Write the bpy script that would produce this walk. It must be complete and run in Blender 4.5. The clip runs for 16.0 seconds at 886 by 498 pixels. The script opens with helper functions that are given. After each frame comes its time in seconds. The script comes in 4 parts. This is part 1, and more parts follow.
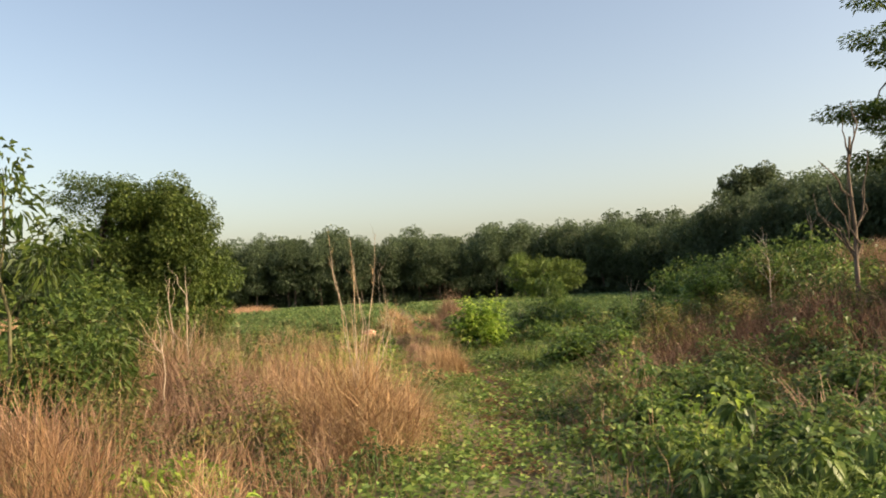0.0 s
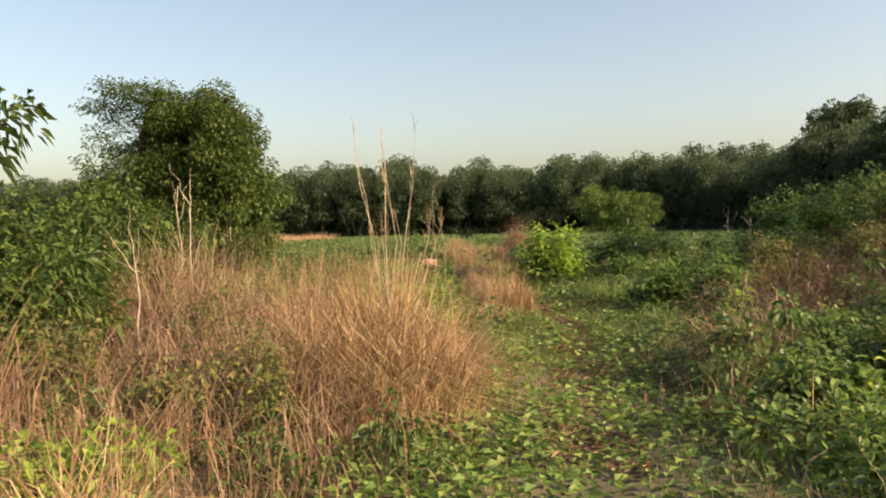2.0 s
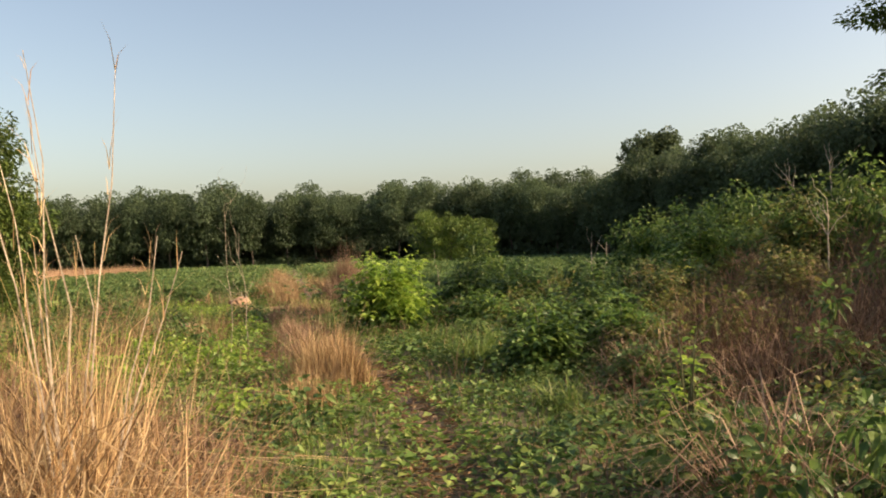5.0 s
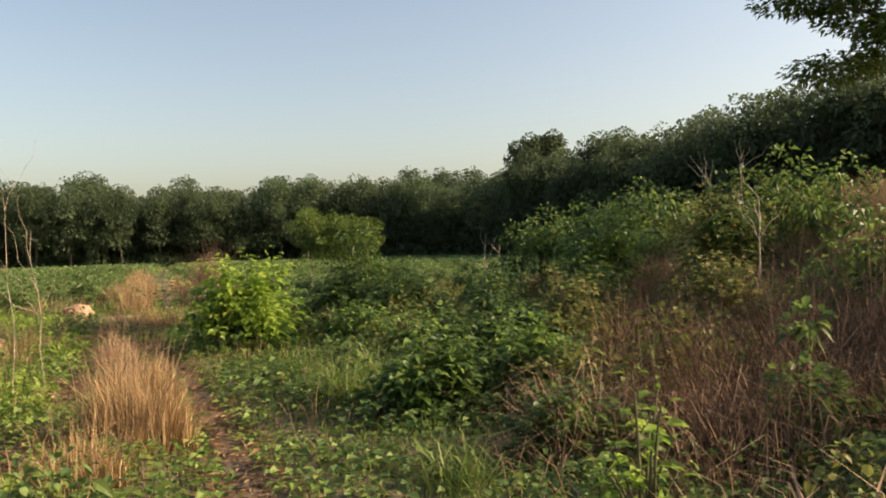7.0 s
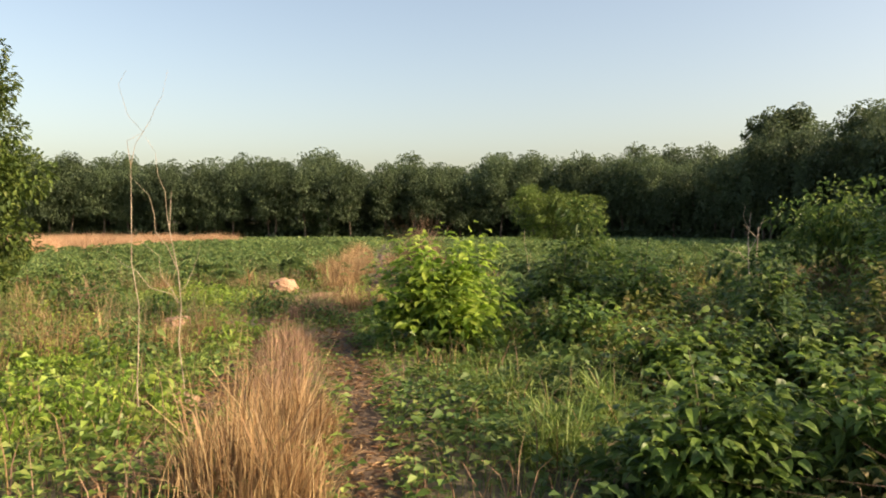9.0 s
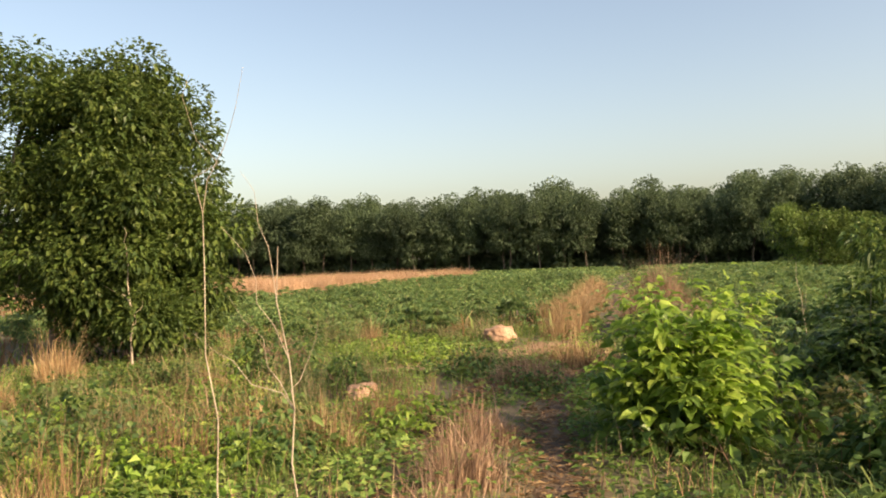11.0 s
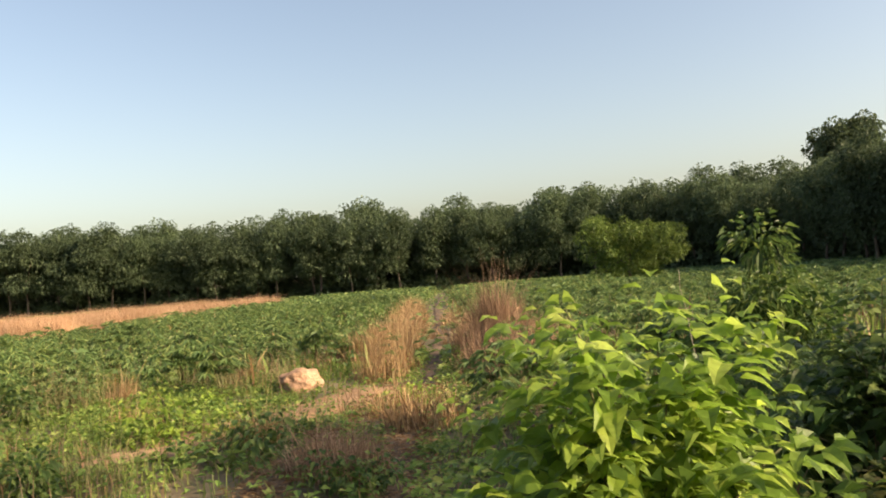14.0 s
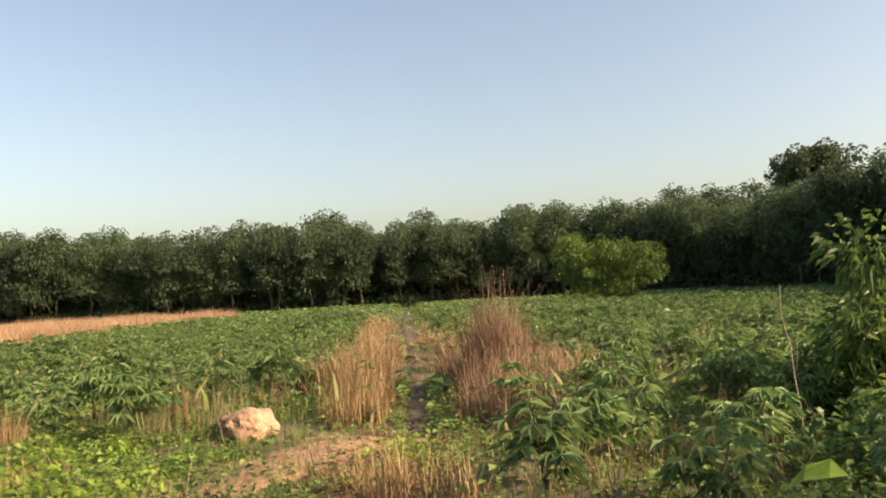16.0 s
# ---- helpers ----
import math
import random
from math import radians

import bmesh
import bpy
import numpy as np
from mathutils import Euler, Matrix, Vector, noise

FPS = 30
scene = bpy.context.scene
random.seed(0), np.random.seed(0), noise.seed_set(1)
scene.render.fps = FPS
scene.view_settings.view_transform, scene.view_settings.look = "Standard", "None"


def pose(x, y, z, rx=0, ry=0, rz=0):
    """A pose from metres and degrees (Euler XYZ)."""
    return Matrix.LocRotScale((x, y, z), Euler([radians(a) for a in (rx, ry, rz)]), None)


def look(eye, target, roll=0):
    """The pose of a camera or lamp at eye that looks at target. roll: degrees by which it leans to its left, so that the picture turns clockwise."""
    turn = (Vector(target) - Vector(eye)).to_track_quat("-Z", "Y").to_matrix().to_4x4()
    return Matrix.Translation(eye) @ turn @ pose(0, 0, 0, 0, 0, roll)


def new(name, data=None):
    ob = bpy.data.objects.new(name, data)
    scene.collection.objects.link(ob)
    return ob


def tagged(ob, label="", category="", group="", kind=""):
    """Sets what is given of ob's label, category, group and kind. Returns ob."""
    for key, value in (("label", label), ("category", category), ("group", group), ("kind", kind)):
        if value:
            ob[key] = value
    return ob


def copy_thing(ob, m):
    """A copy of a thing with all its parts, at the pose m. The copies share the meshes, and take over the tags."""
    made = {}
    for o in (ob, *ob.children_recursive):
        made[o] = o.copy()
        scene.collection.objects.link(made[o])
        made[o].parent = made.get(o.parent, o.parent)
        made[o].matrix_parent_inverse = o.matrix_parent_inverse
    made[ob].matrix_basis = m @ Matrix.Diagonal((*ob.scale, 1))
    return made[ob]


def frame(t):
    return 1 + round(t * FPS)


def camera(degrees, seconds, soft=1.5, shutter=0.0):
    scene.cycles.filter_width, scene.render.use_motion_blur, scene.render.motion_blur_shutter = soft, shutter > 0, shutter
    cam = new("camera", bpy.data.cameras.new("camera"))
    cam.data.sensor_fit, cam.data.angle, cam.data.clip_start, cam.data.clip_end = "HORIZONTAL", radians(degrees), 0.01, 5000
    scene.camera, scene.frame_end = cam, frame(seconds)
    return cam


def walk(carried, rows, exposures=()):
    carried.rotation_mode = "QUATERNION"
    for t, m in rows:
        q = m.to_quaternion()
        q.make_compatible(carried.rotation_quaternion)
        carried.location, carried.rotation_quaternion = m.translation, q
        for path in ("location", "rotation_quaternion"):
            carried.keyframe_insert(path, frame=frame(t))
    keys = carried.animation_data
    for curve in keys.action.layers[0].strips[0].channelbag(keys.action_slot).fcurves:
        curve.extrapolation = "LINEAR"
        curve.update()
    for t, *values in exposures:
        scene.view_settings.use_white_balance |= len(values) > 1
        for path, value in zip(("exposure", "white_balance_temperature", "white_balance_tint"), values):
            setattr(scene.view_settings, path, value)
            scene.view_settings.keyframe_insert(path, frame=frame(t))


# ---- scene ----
# ---------- camera: seconds, x, y, z, yaw, pitch, roll ----------
cam = camera(58.0, 16.0, soft=1.9, shutter=0.0)
PATH = [
    (0, 0.0, 0.0, 1.679, 4.51, 2.44, -2.86),
    (0.5, 0.004, 0.565, 1.579, 8.91, 2.34, -3.18),
    (1, -0.026, 1.133, 1.489, 11.02, 0.16, -1.9),
    (1.5, -0.045, 1.794, 1.457, 12.1, -1.75, -2.36),
    (2, -0.153, 2.474, 1.43, 9.59, -2.1, -1.39),
    (2.5, -0.189, 3.153, 1.428, 6.27, 0.62, -1.97),
    (3, -0.317, 3.857, 1.433, 6.42, 3.28, -1.02),
    (3.5, -0.388, 4.5, 1.382, 1.85, 0.82, -3.02),
    (3.7, -0.406, 4.789, 1.367, 1.2, -0.06, -3.75),
    (5.8, -0.232, 6.738, 1.506, -5.06, -0.59, -2.17),
    (6, -0.181, 6.963, 1.477, -5.66, 0.16, -2.82),
    (6.5, -0.081, 7.537, 1.424, -7.9, 0.48, -2.0),
    (7, -0.022, 8.095, 1.473, -10.53, -0.81, -1.61),
    (7.5, 0.047, 8.815, 1.477, -5.89, -0.68, -1.19),
    (8, 0.074, 9.384, 1.476, -2.3, -0.47, 0.06),
    (8.5, 0.148, 9.948, 1.46, 2.63, -1.02, -2.27),
    (9, 0.093, 10.542, 1.442, 5.15, -2.09, -0.16),
    (9.5, 0.051, 11.148, 1.447, 12.09, -1.87, -1.26),
    (9.7, 0.002, 11.48, 1.483, 15.61, -2.19, -1.96),
    (12, -0.213, 13.493, 1.593, 22.54, 4.21, -1.64),
    (12.5, -0.455, 14.006, 1.593, 13.28, 5.69, 0.28),
    (13, -0.607, 14.816, 1.557, 12.11, 2.74, -2.4),
    (13.5, -0.868, 15.563, 1.491, 10.23, 0.99, -3.26),
    (14, -0.972, 16.14, 1.487, 8.56, 1.27, -4.54),
    (14.5, -1.121, 16.717, 1.482, 9.02, 1.34, -4.68),
    (15, -1.339, 17.262, 1.524, 11.14, 2.32, -4.43),
    (15.5, -1.517, 17.972, 1.483, 10.39, 3.98, -4.41),
    (16, -1.764, 18.647, 1.445, 5.65, 2.35, -3.24),
]
walk(cam, [(t, pose(x, y, z, 90 + p, 0, w) @ pose(0, 0, 0, 0, 0, r)) for t, x, y, z, w, p, r in PATH],
     exposures=[(0.0, 0.96, 7700, 13), (2.8, 0.96, 7700, 13), (3.6, 0.86, 7700, 13), (7.2, 0.84, 7700, 13), (8.4, 1.0, 7700, 13), (16.0, 0.98, 7700, 13)])

# ---------- sky and sun ----------
SUN_AZ, SUN_EL = 101.0, 28.0          # degrees clockwise from +y, degrees above the horizon
world = bpy.data.worlds.new("sky")
scene.world = world
world.use_nodes = True
wn = world.node_tree
sky = wn.nodes.new("ShaderNodeTexSky")
sky.sky_type = "NISHITA"
sky.sun_disc = False
sky.sun_elevation, sky.sun_rotation = radians(SUN_EL), radians(SUN_AZ)
sky.air_density, sky.dust_density, sky.ozone_density = 1.0, 3.0, 1.0
wn.nodes["Background"].inputs["Strength"].default_value = 0.128
wn.links.new(sky.outputs[0], wn.nodes["Background"].inputs["Color"])
sun = new("sun", bpy.data.lights.new("sun", "SUN"))
sun.data.energy, sun.data.angle, sun.data.color = 5.0, radians(0.6), (1.0, 0.84, 0.62)
a, e = radians(SUN_AZ), radians(SUN_EL)
sun.matrix_world = look((60 * math.sin(a) * math.cos(e), 60 * math.cos(a) * math.cos(e), 60 * math.sin(e)), (0, 0, 0))

rng = np.random.default_rng(11)


# ---------- materials ----------
def ramp(nt, stops):
    r = nt.nodes.new("ShaderNodeValToRGB")
    while len(r.color_ramp.elements) < len(stops):
        r.color_ramp.elements.new(0.5)
    for el, (p, c) in zip(r.color_ramp.elements, stops):
        el.position, el.color = p, (*c, 1)
    return r


def foliage(name, colours, through_light=0.35, rough=0.6, patch=0.5, sheen=0.25):
    """Leaves or blades: every leaf its own tone, and slow drifts from patch to patch."""
    m = bpy.data.materials.new(name)
    m.use_nodes = True
    nt = m.node_tree
    b, out = nt.nodes["Principled BSDF"], nt.nodes["Material Output"]
    geo = nt.nodes.new("ShaderNodeNewGeometry")
    n = len(colours)
    r = ramp(nt, [(i / max(n - 1, 1), c) for i, c in enumerate(colours)])
    nt.links.new(geo.outputs["Random Per Island"], r.inputs[0])
    no = nt.nodes.new("ShaderNodeTexNoise")
    no.inputs["Scale"].default_value, no.inputs["Detail"].default_value = patch, 4
    nt.links.new(geo.outputs["Position"], no.inputs["Vector"])
    fine = nt.nodes.new("ShaderNodeTexNoise")
    fine.inputs["Scale"].default_value, fine.inputs["Detail"].default_value = 38, 3
    nt.links.new(geo.outputs["Position"], fine.inputs["Vector"])
    add = nt.nodes.new("ShaderNodeMath")
    add.operation = "MULTIPLY_ADD"
    nt.links.new(fine.outputs[0], add.inputs[0])
    add.inputs[1].default_value = 0.5
    nt.links.new(no.outputs[0], add.inputs[2])
    tone = nt.nodes.new("ShaderNodeMapRange")
    tone.inputs[1].default_value, tone.inputs[2].default_value = 0.5, 1.0
    tone.inputs[3].default_value, tone.inputs[4].default_value = 0.62, 1.3
    nt.links.new(add.outputs[0], tone.inputs[0])
    mul = nt.nodes.new("ShaderNodeVectorMath")
    mul.operation = "SCALE"
    nt.links.new(r.outputs[0], mul.inputs[0])
    nt.links.new(tone.outputs[0], mul.inputs["Scale"])
    nt.links.new(mul.outputs[0], b.inputs["Base Color"])
    b.inputs["Roughness"].default_value = rough
    b.inputs["Specular IOR Level"].default_value = sheen
    if through_light:
        tr, mix = nt.nodes.new("ShaderNodeBsdfTranslucent"), nt.nodes.new("ShaderNodeMixShader")
        nt.links.new(mul.outputs[0], tr.inputs["Color"])
        mix.inputs[0].default_value = through_light
        nt.links.new(b.outputs[0], mix.inputs[1])
        nt.links.new(tr.outputs[0], mix.inputs[2])
        nt.links.new(mix.outputs[0], out.inputs["Surface"])
    return m


def solid(name, c1, c2, scale=6.0, rough=0.85, bump=0.4, c3=None):
    """Bark, stone and soil: two scales of colour and a rough relief."""
    m = bpy.data.materials.new(name)
    m.use_nodes = True
    nt = m.node_tree
    b = nt.nodes["Principled BSDF"]
    geo = nt.nodes.new("ShaderNodeNewGeometry")
    big, small = nt.nodes.new("ShaderNodeTexNoise"), nt.nodes.new("ShaderNodeTexNoise")
    big.inputs["Scale"].default_value, small.inputs["Scale"].default_value = scale * 0.25, scale * 4
    big.inputs["Detail"].default_value, small.inputs["Detail"].default_value = 5, 8
    add = nt.nodes.new("ShaderNodeMath")
    add.operation = "MULTIPLY_ADD"
    add.inputs[1].default_value = 0.6
    for q in (big, small):
        nt.links.new(geo.outputs["Position"], q.inputs["Vector"])
    nt.links.new(small.outputs[0], add.inputs[0])
    nt.links.new(big.outputs[0], add.inputs[2])
    stops = [(0.6, c1), (1.0, c2)] if c3 is None else [(0.55, c1), (0.78, c2), (1.0, c3)]
    r = ramp(nt, stops)
    nt.links.new(add.outputs[0], r.inputs[0])
    nt.links.new(r.outputs[0], b.inputs["Base Color"])
    b.inputs["Roughness"].default_value = rough
    bu = nt.nodes.new("ShaderNodeBump")
    bu.inputs["Strength"].default_value, bu.inputs["Distance"].default_value = bump, 0.03
    nt.links.new(add.outputs[0], bu.inputs["Height"])
    nt.links.new(bu.outputs[0], b.inputs["Normal"])
    return m


M_SOIL = solid("soil_and_litter", (0.05, 0.042, 0.024), (0.095, 0.08, 0.043), 3.0, 0.95, 0.8, (0.16, 0.12, 0.07))
M_DIRT = solid("trodden_brown_dirt", (0.05, 0.034, 0.022), (0.095, 0.062, 0.038), 7.0, 0.95, 0.9, (0.17, 0.11, 0.068))
M_SAND = solid("dry_orange_soil", (0.12, 0.075, 0.04), (0.26, 0.155, 0.085), 5.0, 0.95, 0.9, (0.42, 0.26, 0.15))
M_ROCK = solid("pale_sandstone", (0.2, 0.12, 0.08), (0.36, 0.22, 0.14), 7.0, 0.9, 1.0, (0.5, 0.34, 0.23))
M_BARK = solid("grey_brown_bark", (0.06, 0.045, 0.03), (0.17, 0.13, 0.1), 14.0, 0.9, 0.7)
M_PALE = solid("bleached_dead_wood", (0.25, 0.19, 0.14), (0.52, 0.43, 0.33), 18.0, 0.8, 0.5)
M_STEM = solid("green_brown_stem", (0.07, 0.06, 0.025), (0.14, 0.14, 0.06), 20.0, 0.7, 0.3)
M_STRAW = foliage("dry_straw", [(0.15, 0.085, 0.04), (0.28, 0.165, 0.08), (0.4, 0.265, 0.135), (0.55, 0.41, 0.23), (0.24, 0.125, 0.06)], 0.25, 0.6, 0.7)
M_TAWNY = foliage("tawny_withered_grass", [(0.13, 0.075, 0.04), (0.22, 0.13, 0.07), (0.31, 0.2, 0.1), (0.2, 0.1, 0.055), (0.4, 0.28, 0.15)], 0.25, 0.65, 0.9)
M_RUST = foliage("rusty_dead_grass", [(0.14, 0.085, 0.057), (0.23, 0.14, 0.092), (0.31, 0.2, 0.13), (0.4, 0.28, 0.19)], 0.2, 0.7, 0.7)
M_BRAMBLE = foliage("dead_bramble_stem", [(0.07, 0.04, 0.028), (0.12, 0.065, 0.042), (0.18, 0.105, 0.065), (0.26, 0.165, 0.1)], 0.1, 0.75, 0.8)
M_OLIVE = foliage("dull_olive_grass", [(0.12, 0.13, 0.06), (0.17, 0.18, 0.08), (0.22, 0.2, 0.1), (0.3, 0.25, 0.14)], 0.3, 0.6, 0.6)
M_PINK = foliage("pinkish_tall_grass", [(0.33, 0.19, 0.11), (0.44, 0.28, 0.17), (0.54, 0.37, 0.24)], 0.3, 0.6, 0.3)
M_GREEN = foliage("fresh_grass", [(0.075, 0.125, 0.03), (0.12, 0.19, 0.042), (0.18, 0.25, 0.06), (0.26, 0.29, 0.09)], 0.35, 0.5, 0.4)
M_WEED = foliage("low_weed_leaf", [(0.08, 0.145, 0.036), (0.13, 0.22, 0.05), (0.19, 0.28, 0.065), (0.27, 0.32, 0.09)], 0.42, 0.5, 0.45)
M_SHRUB = foliage("bright_shrub_leaf", [(0.13, 0.22, 0.04), (0.2, 0.32, 0.05), (0.3, 0.43, 0.07), (0.42, 0.52, 0.11)], 0.58, 0.42, 1.2, 0.4)
# dark vine green, also used to put shade into the right side's plants
M_VINE = foliage("dark_vine_and_shade_leaf", [(0.045, 0.088, 0.026), (0.075, 0.135, 0.036), (0.12, 0.19, 0.048), (0.2, 0.26, 0.07)], 0.48, 0.45, 0.9, 0.35)
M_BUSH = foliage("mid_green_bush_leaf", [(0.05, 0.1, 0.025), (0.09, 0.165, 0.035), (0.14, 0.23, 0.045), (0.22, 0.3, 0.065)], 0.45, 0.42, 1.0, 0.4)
M_YELLOW = foliage("yellowing_scrub_leaf", [(0.07, 0.1, 0.03), (0.13, 0.16, 0.045), (0.22, 0.23, 0.06), (0.24, 0.18, 0.08)], 0.4, 0.5, 0.9)
# darker copy of the weed green, with the right side's shade in it
M_HERB_SHADE = foliage("herb_and_shade_leaf", [(0.045, 0.085, 0.026), (0.07, 0.13, 0.036), (0.11, 0.175, 0.046), (0.17, 0.22, 0.062)], 0.35, 0.5, 0.6)
M_CROP = foliage("crop_leaf", [(0.085, 0.15, 0.055), (0.125, 0.205, 0.072), (0.18, 0.265, 0.088), (0.26, 0.315, 0.11)], 0.42, 0.5, 0.25)
M_TREE = foliage("tree_leaf", [(0.04, 0.075, 0.018), (0.06, 0.105, 0.024), (0.09, 0.14, 0.03), (0.13, 0.17, 0.04)], 0.35, 0.5, 0.5)
# bluish low-contrast greens: the haze of distance is mixed into the leaf colour
M_WOOD = foliage("hazy_plantation_leaf", [(0.075, 0.108, 0.06), (0.095, 0.135, 0.07), (0.115, 0.16, 0.078)], 0.42, 0.55, 0.12)
M_ROUND = foliage("round_tree_leaf", [(0.04, 0.07, 0.02), (0.062, 0.1, 0.025), (0.09, 0.135, 0.03), (0.13, 0.165, 0.04)], 0.35, 0.48, 0.7)
M_LIGHT = foliage("light_tree_leaf", [(0.09, 0.14, 0.035), (0.13, 0.195, 0.045), (0.18, 0.24, 0.06)], 0.35, 0.5, 0.2)


# ---------- the lie of the land ----------
TRACK = [(0.25, -12), (0.15, 0), (0.1, 4), (-0.1, 8), (-0.15, 12), (-0.62, 14.5), (-1.3, 17.5), (-2.0, 20), (-2.6, 23.5),
         (-2.95, 27), (-4.2, 36), (-7.2, 54), (-12.5, 91)]
TX, TY = [p[0] for p in TRACK], [p[1] for p in TRACK]


def track(y):
    return np.interp(y, TY, TX)


def smooth(v):
    v = np.clip(v, 0, 1)
    return v * v * (3 - 2 * v)


def wob(x, y, s, k=0.0):
    """A cheap smooth unevenness between -1 and 1."""
    return (np.sin(x * s + 1.3 + k) * np.cos(y * s * 0.83 - 0.7 + k * 2) + 0.5 * np.sin(x * s * 2.3 - y * s * 1.7 + k)
            + 0.35 * np.cos(y * s * 3.1 + x * s * 2.6 + 2 * k)) / 1.85


def land(x, y):
    x, y = np.asarray(x, float), np.asarray(y, float)
    z = -0.0125 * np.clip(y - 20, 0, 75)
    mound = smooth((x - 2.6 - 0.05 * np.clip(y - 12, 0, 30)) / 6.0) * smooth((y - 3) / 9) * smooth((31 - y) / 9)
    z = z + 1.75 * mound + 0.22 * mound * wob(x, y, 0.9)
    left = smooth((-3.2 - x) / 4) * smooth((y - 1) / 6) * smooth((19 - y) / 6)
    z = z + 0.45 * left
    d = x - track(y)
    near = smooth((40 - y) / 10)
    z = z + near * (0.05 * wob(x, y, 1.4) + 0.025 * wob(x, y, 4.1, 1.0)) * smooth(np.abs(d) / 0.8)
    z = z - 0.05 * near * np.exp(-(d / 0.3) ** 2)
    return z


# ---------- mesh builders ----------
def mesh(name, verts, faces, mats, smooth_shade=False):
    me = bpy.data.meshes.new(name)
    verts = np.asarray(verts, np.float32).reshape(-1, 3)
    me.vertices.add(len(verts))
    me.vertices.foreach_set("co", verts.ravel())
    if not isinstance(faces, (list, tuple)):
        faces = [faces]
    faces = [np.asarray(f, np.int32) for f in faces if len(f)]
    loops = np.concatenate([f.ravel() for f in faces])
    sizes = np.concatenate([np.full(len(f), f.shape[1], np.int32) for f in faces])
    me.loops.add(len(loops))
    me.loops.foreach_set("vertex_index", loops)
    me.polygons.add(len(sizes))
    me.polygons.foreach_set("loop_start", np.concatenate([[0], np.cumsum(sizes)[:-1]]).astype(np.int32))
    me.polygons.foreach_set("use_smooth", np.full(len(sizes), smooth_shade))
    me.update(calc_edges=True)
    me.validate()
    me.materials.append(mats)
    return me


def unit(v):
    return v / np.maximum(np.linalg.norm(v, axis=-1, keepdims=True), 1e-6)


def leaf_arrays(p, d, length, width, droop=0.25, fold=0.22, big=False):
    """Folded leaves with a midrib: p base, d the way they point."""
    n = len(p)
    d = unit(d)
    side = unit(np.cross(d, np.array([0, 0, 1.0]) + rng.normal(0, 0.35, (n, 3))))
    up = unit(np.cross(side, d))
    L, W = np.broadcast_to(length, n)[:, None], np.broadcast_to(width, n)[:, None] / 2
    down = np.array([0, 0, -1.0])
    tip = p + d * L + down * L * droop
    if not big:
        mid = p + d * L * 0.45
        v = np.stack([p, mid + side * W + up * W * fold, tip, mid - side * W + up * W * fold], 1)
        k = np.arange(n)[:, None] * 4
        return v.reshape(-1, 3), np.concatenate([k + [0, 1, 2], k + [0, 2, 3]])
    m1, m2 = p + d * L * 0.28 + down * L * droop * 0.05, p + d * L * 0.66 + down * L * droop * 0.38
    v = np.stack([p, m1 + side * W * 0.95 + up * W * fold, m1, m1 - side * W * 0.95 + up * W * fold,
                  m2 + side * W * 0.75 + up * W * fold, m2, m2 - side * W * 0.75 + up * W * fold, tip], 1)
    k = np.arange(n)[:, None] * 8
    t = np.concatenate([k + [0, 1, 2], k + [0, 2, 3], k + [4, 7, 5], k + [5, 7, 6],
                        k + [1, 4, 5], k + [1, 5, 2], k + [2, 5, 6], k + [2, 6, 3]])
    return v.reshape(-1, 3), t


def blade_arrays(p, height, lean, width, az=None):
    """Grass blades that rise, bend over and taper."""
    n = len(p)
    az = rng.uniform(0, 2 * np.pi, n) if az is None else az
    out = np.stack([np.cos(az), np.sin(az), np.zeros(n)], 1)
    turn = az + rng.uniform(0.6, 2.5, n)
    side = np.stack([np.cos(turn), np.sin(turn), np.zeros(n)], 1) * (np.broadcast_to(width, n)[:, None] / 2)
    h, l = np.broadcast_to(height, n)[:, None], np.broadcast_to(lean, n)[:, None]
    z = np.array([0, 0, 1.0])
    mid = p + z * h * 0.58 + out * h * l * 0.3
    tip = p + z * h * (1 - 0.35 * np.clip(l, 0, 2) ** 2 * 0.5) + out * h * l
    v = np.stack([p - side, p + side, mid + side * 0.75, mid - side * 0.75, tip], 1)
    k = np.arange(n)[:, None] * 5
    return v.reshape(-1, 3), k + [0, 1, 2, 3], k + [3, 2, 4]


def tube(points, radii, sides=6):
    pts, vs, fs = np.asarray(points, float), [], []
    for i, (p, r) in enumerate(zip(pts, radii)):
        t = unit((pts[min(i + 1, len(pts) - 1)] - pts[max(i - 1, 0)])[None])[0]
        s = unit(np.cross(t, [0.31, 0.95, 0.05])[None])[0]
        u = np.cross(t, s)
        for k in range(sides):
            a = 2 * np.pi * k / sides
            vs.append(p + r * (np.cos(a) * s + np.sin(a) * u))
    for i in range(len(pts) - 1):
        for k in range(sides):
            q = (k + 1) % sides
            fs.append([i * sides + k, i * sides + q, (i + 1) * sides + q, (i + 1) * sides + k])
    return np.array(vs), np.array(fs, np.int32)


def joined(pieces):
    vs, fs, o = [], [], 0
    for v, f in pieces:
        vs.append(v)
        fs.append(f + o)
        o += len(v)
    return np.concatenate(vs), np.concatenate(fs)


def part(name, me, parent, label=""):
    ob = new(name, me)
    ob.parent = parent
    if label:
        tagged(ob, label)
    return ob


def thing(name, x, y, label, category, group="", turn=0.0, size=1.0, sink=0.02):
    ob = new(name)
    ob.empty_display_size = 0.1
    ob.matrix_basis = pose(x, y, float(land(x, y)) - sink, 0, 0, turn) @ Matrix.Scale(size, 4)
    return tagged(ob, label, category, group)


def again(ob, x, y, turn=0.0, size=1.0, sink=0.02, label=""):
    m = pose(x, y, float(land(x, y)) - sink, 0, 0, turn)
    c = copy_thing(ob, m)
    c.scale = (size, size, size * 1.0)
    if label:
        tagged(c, label)
    return c


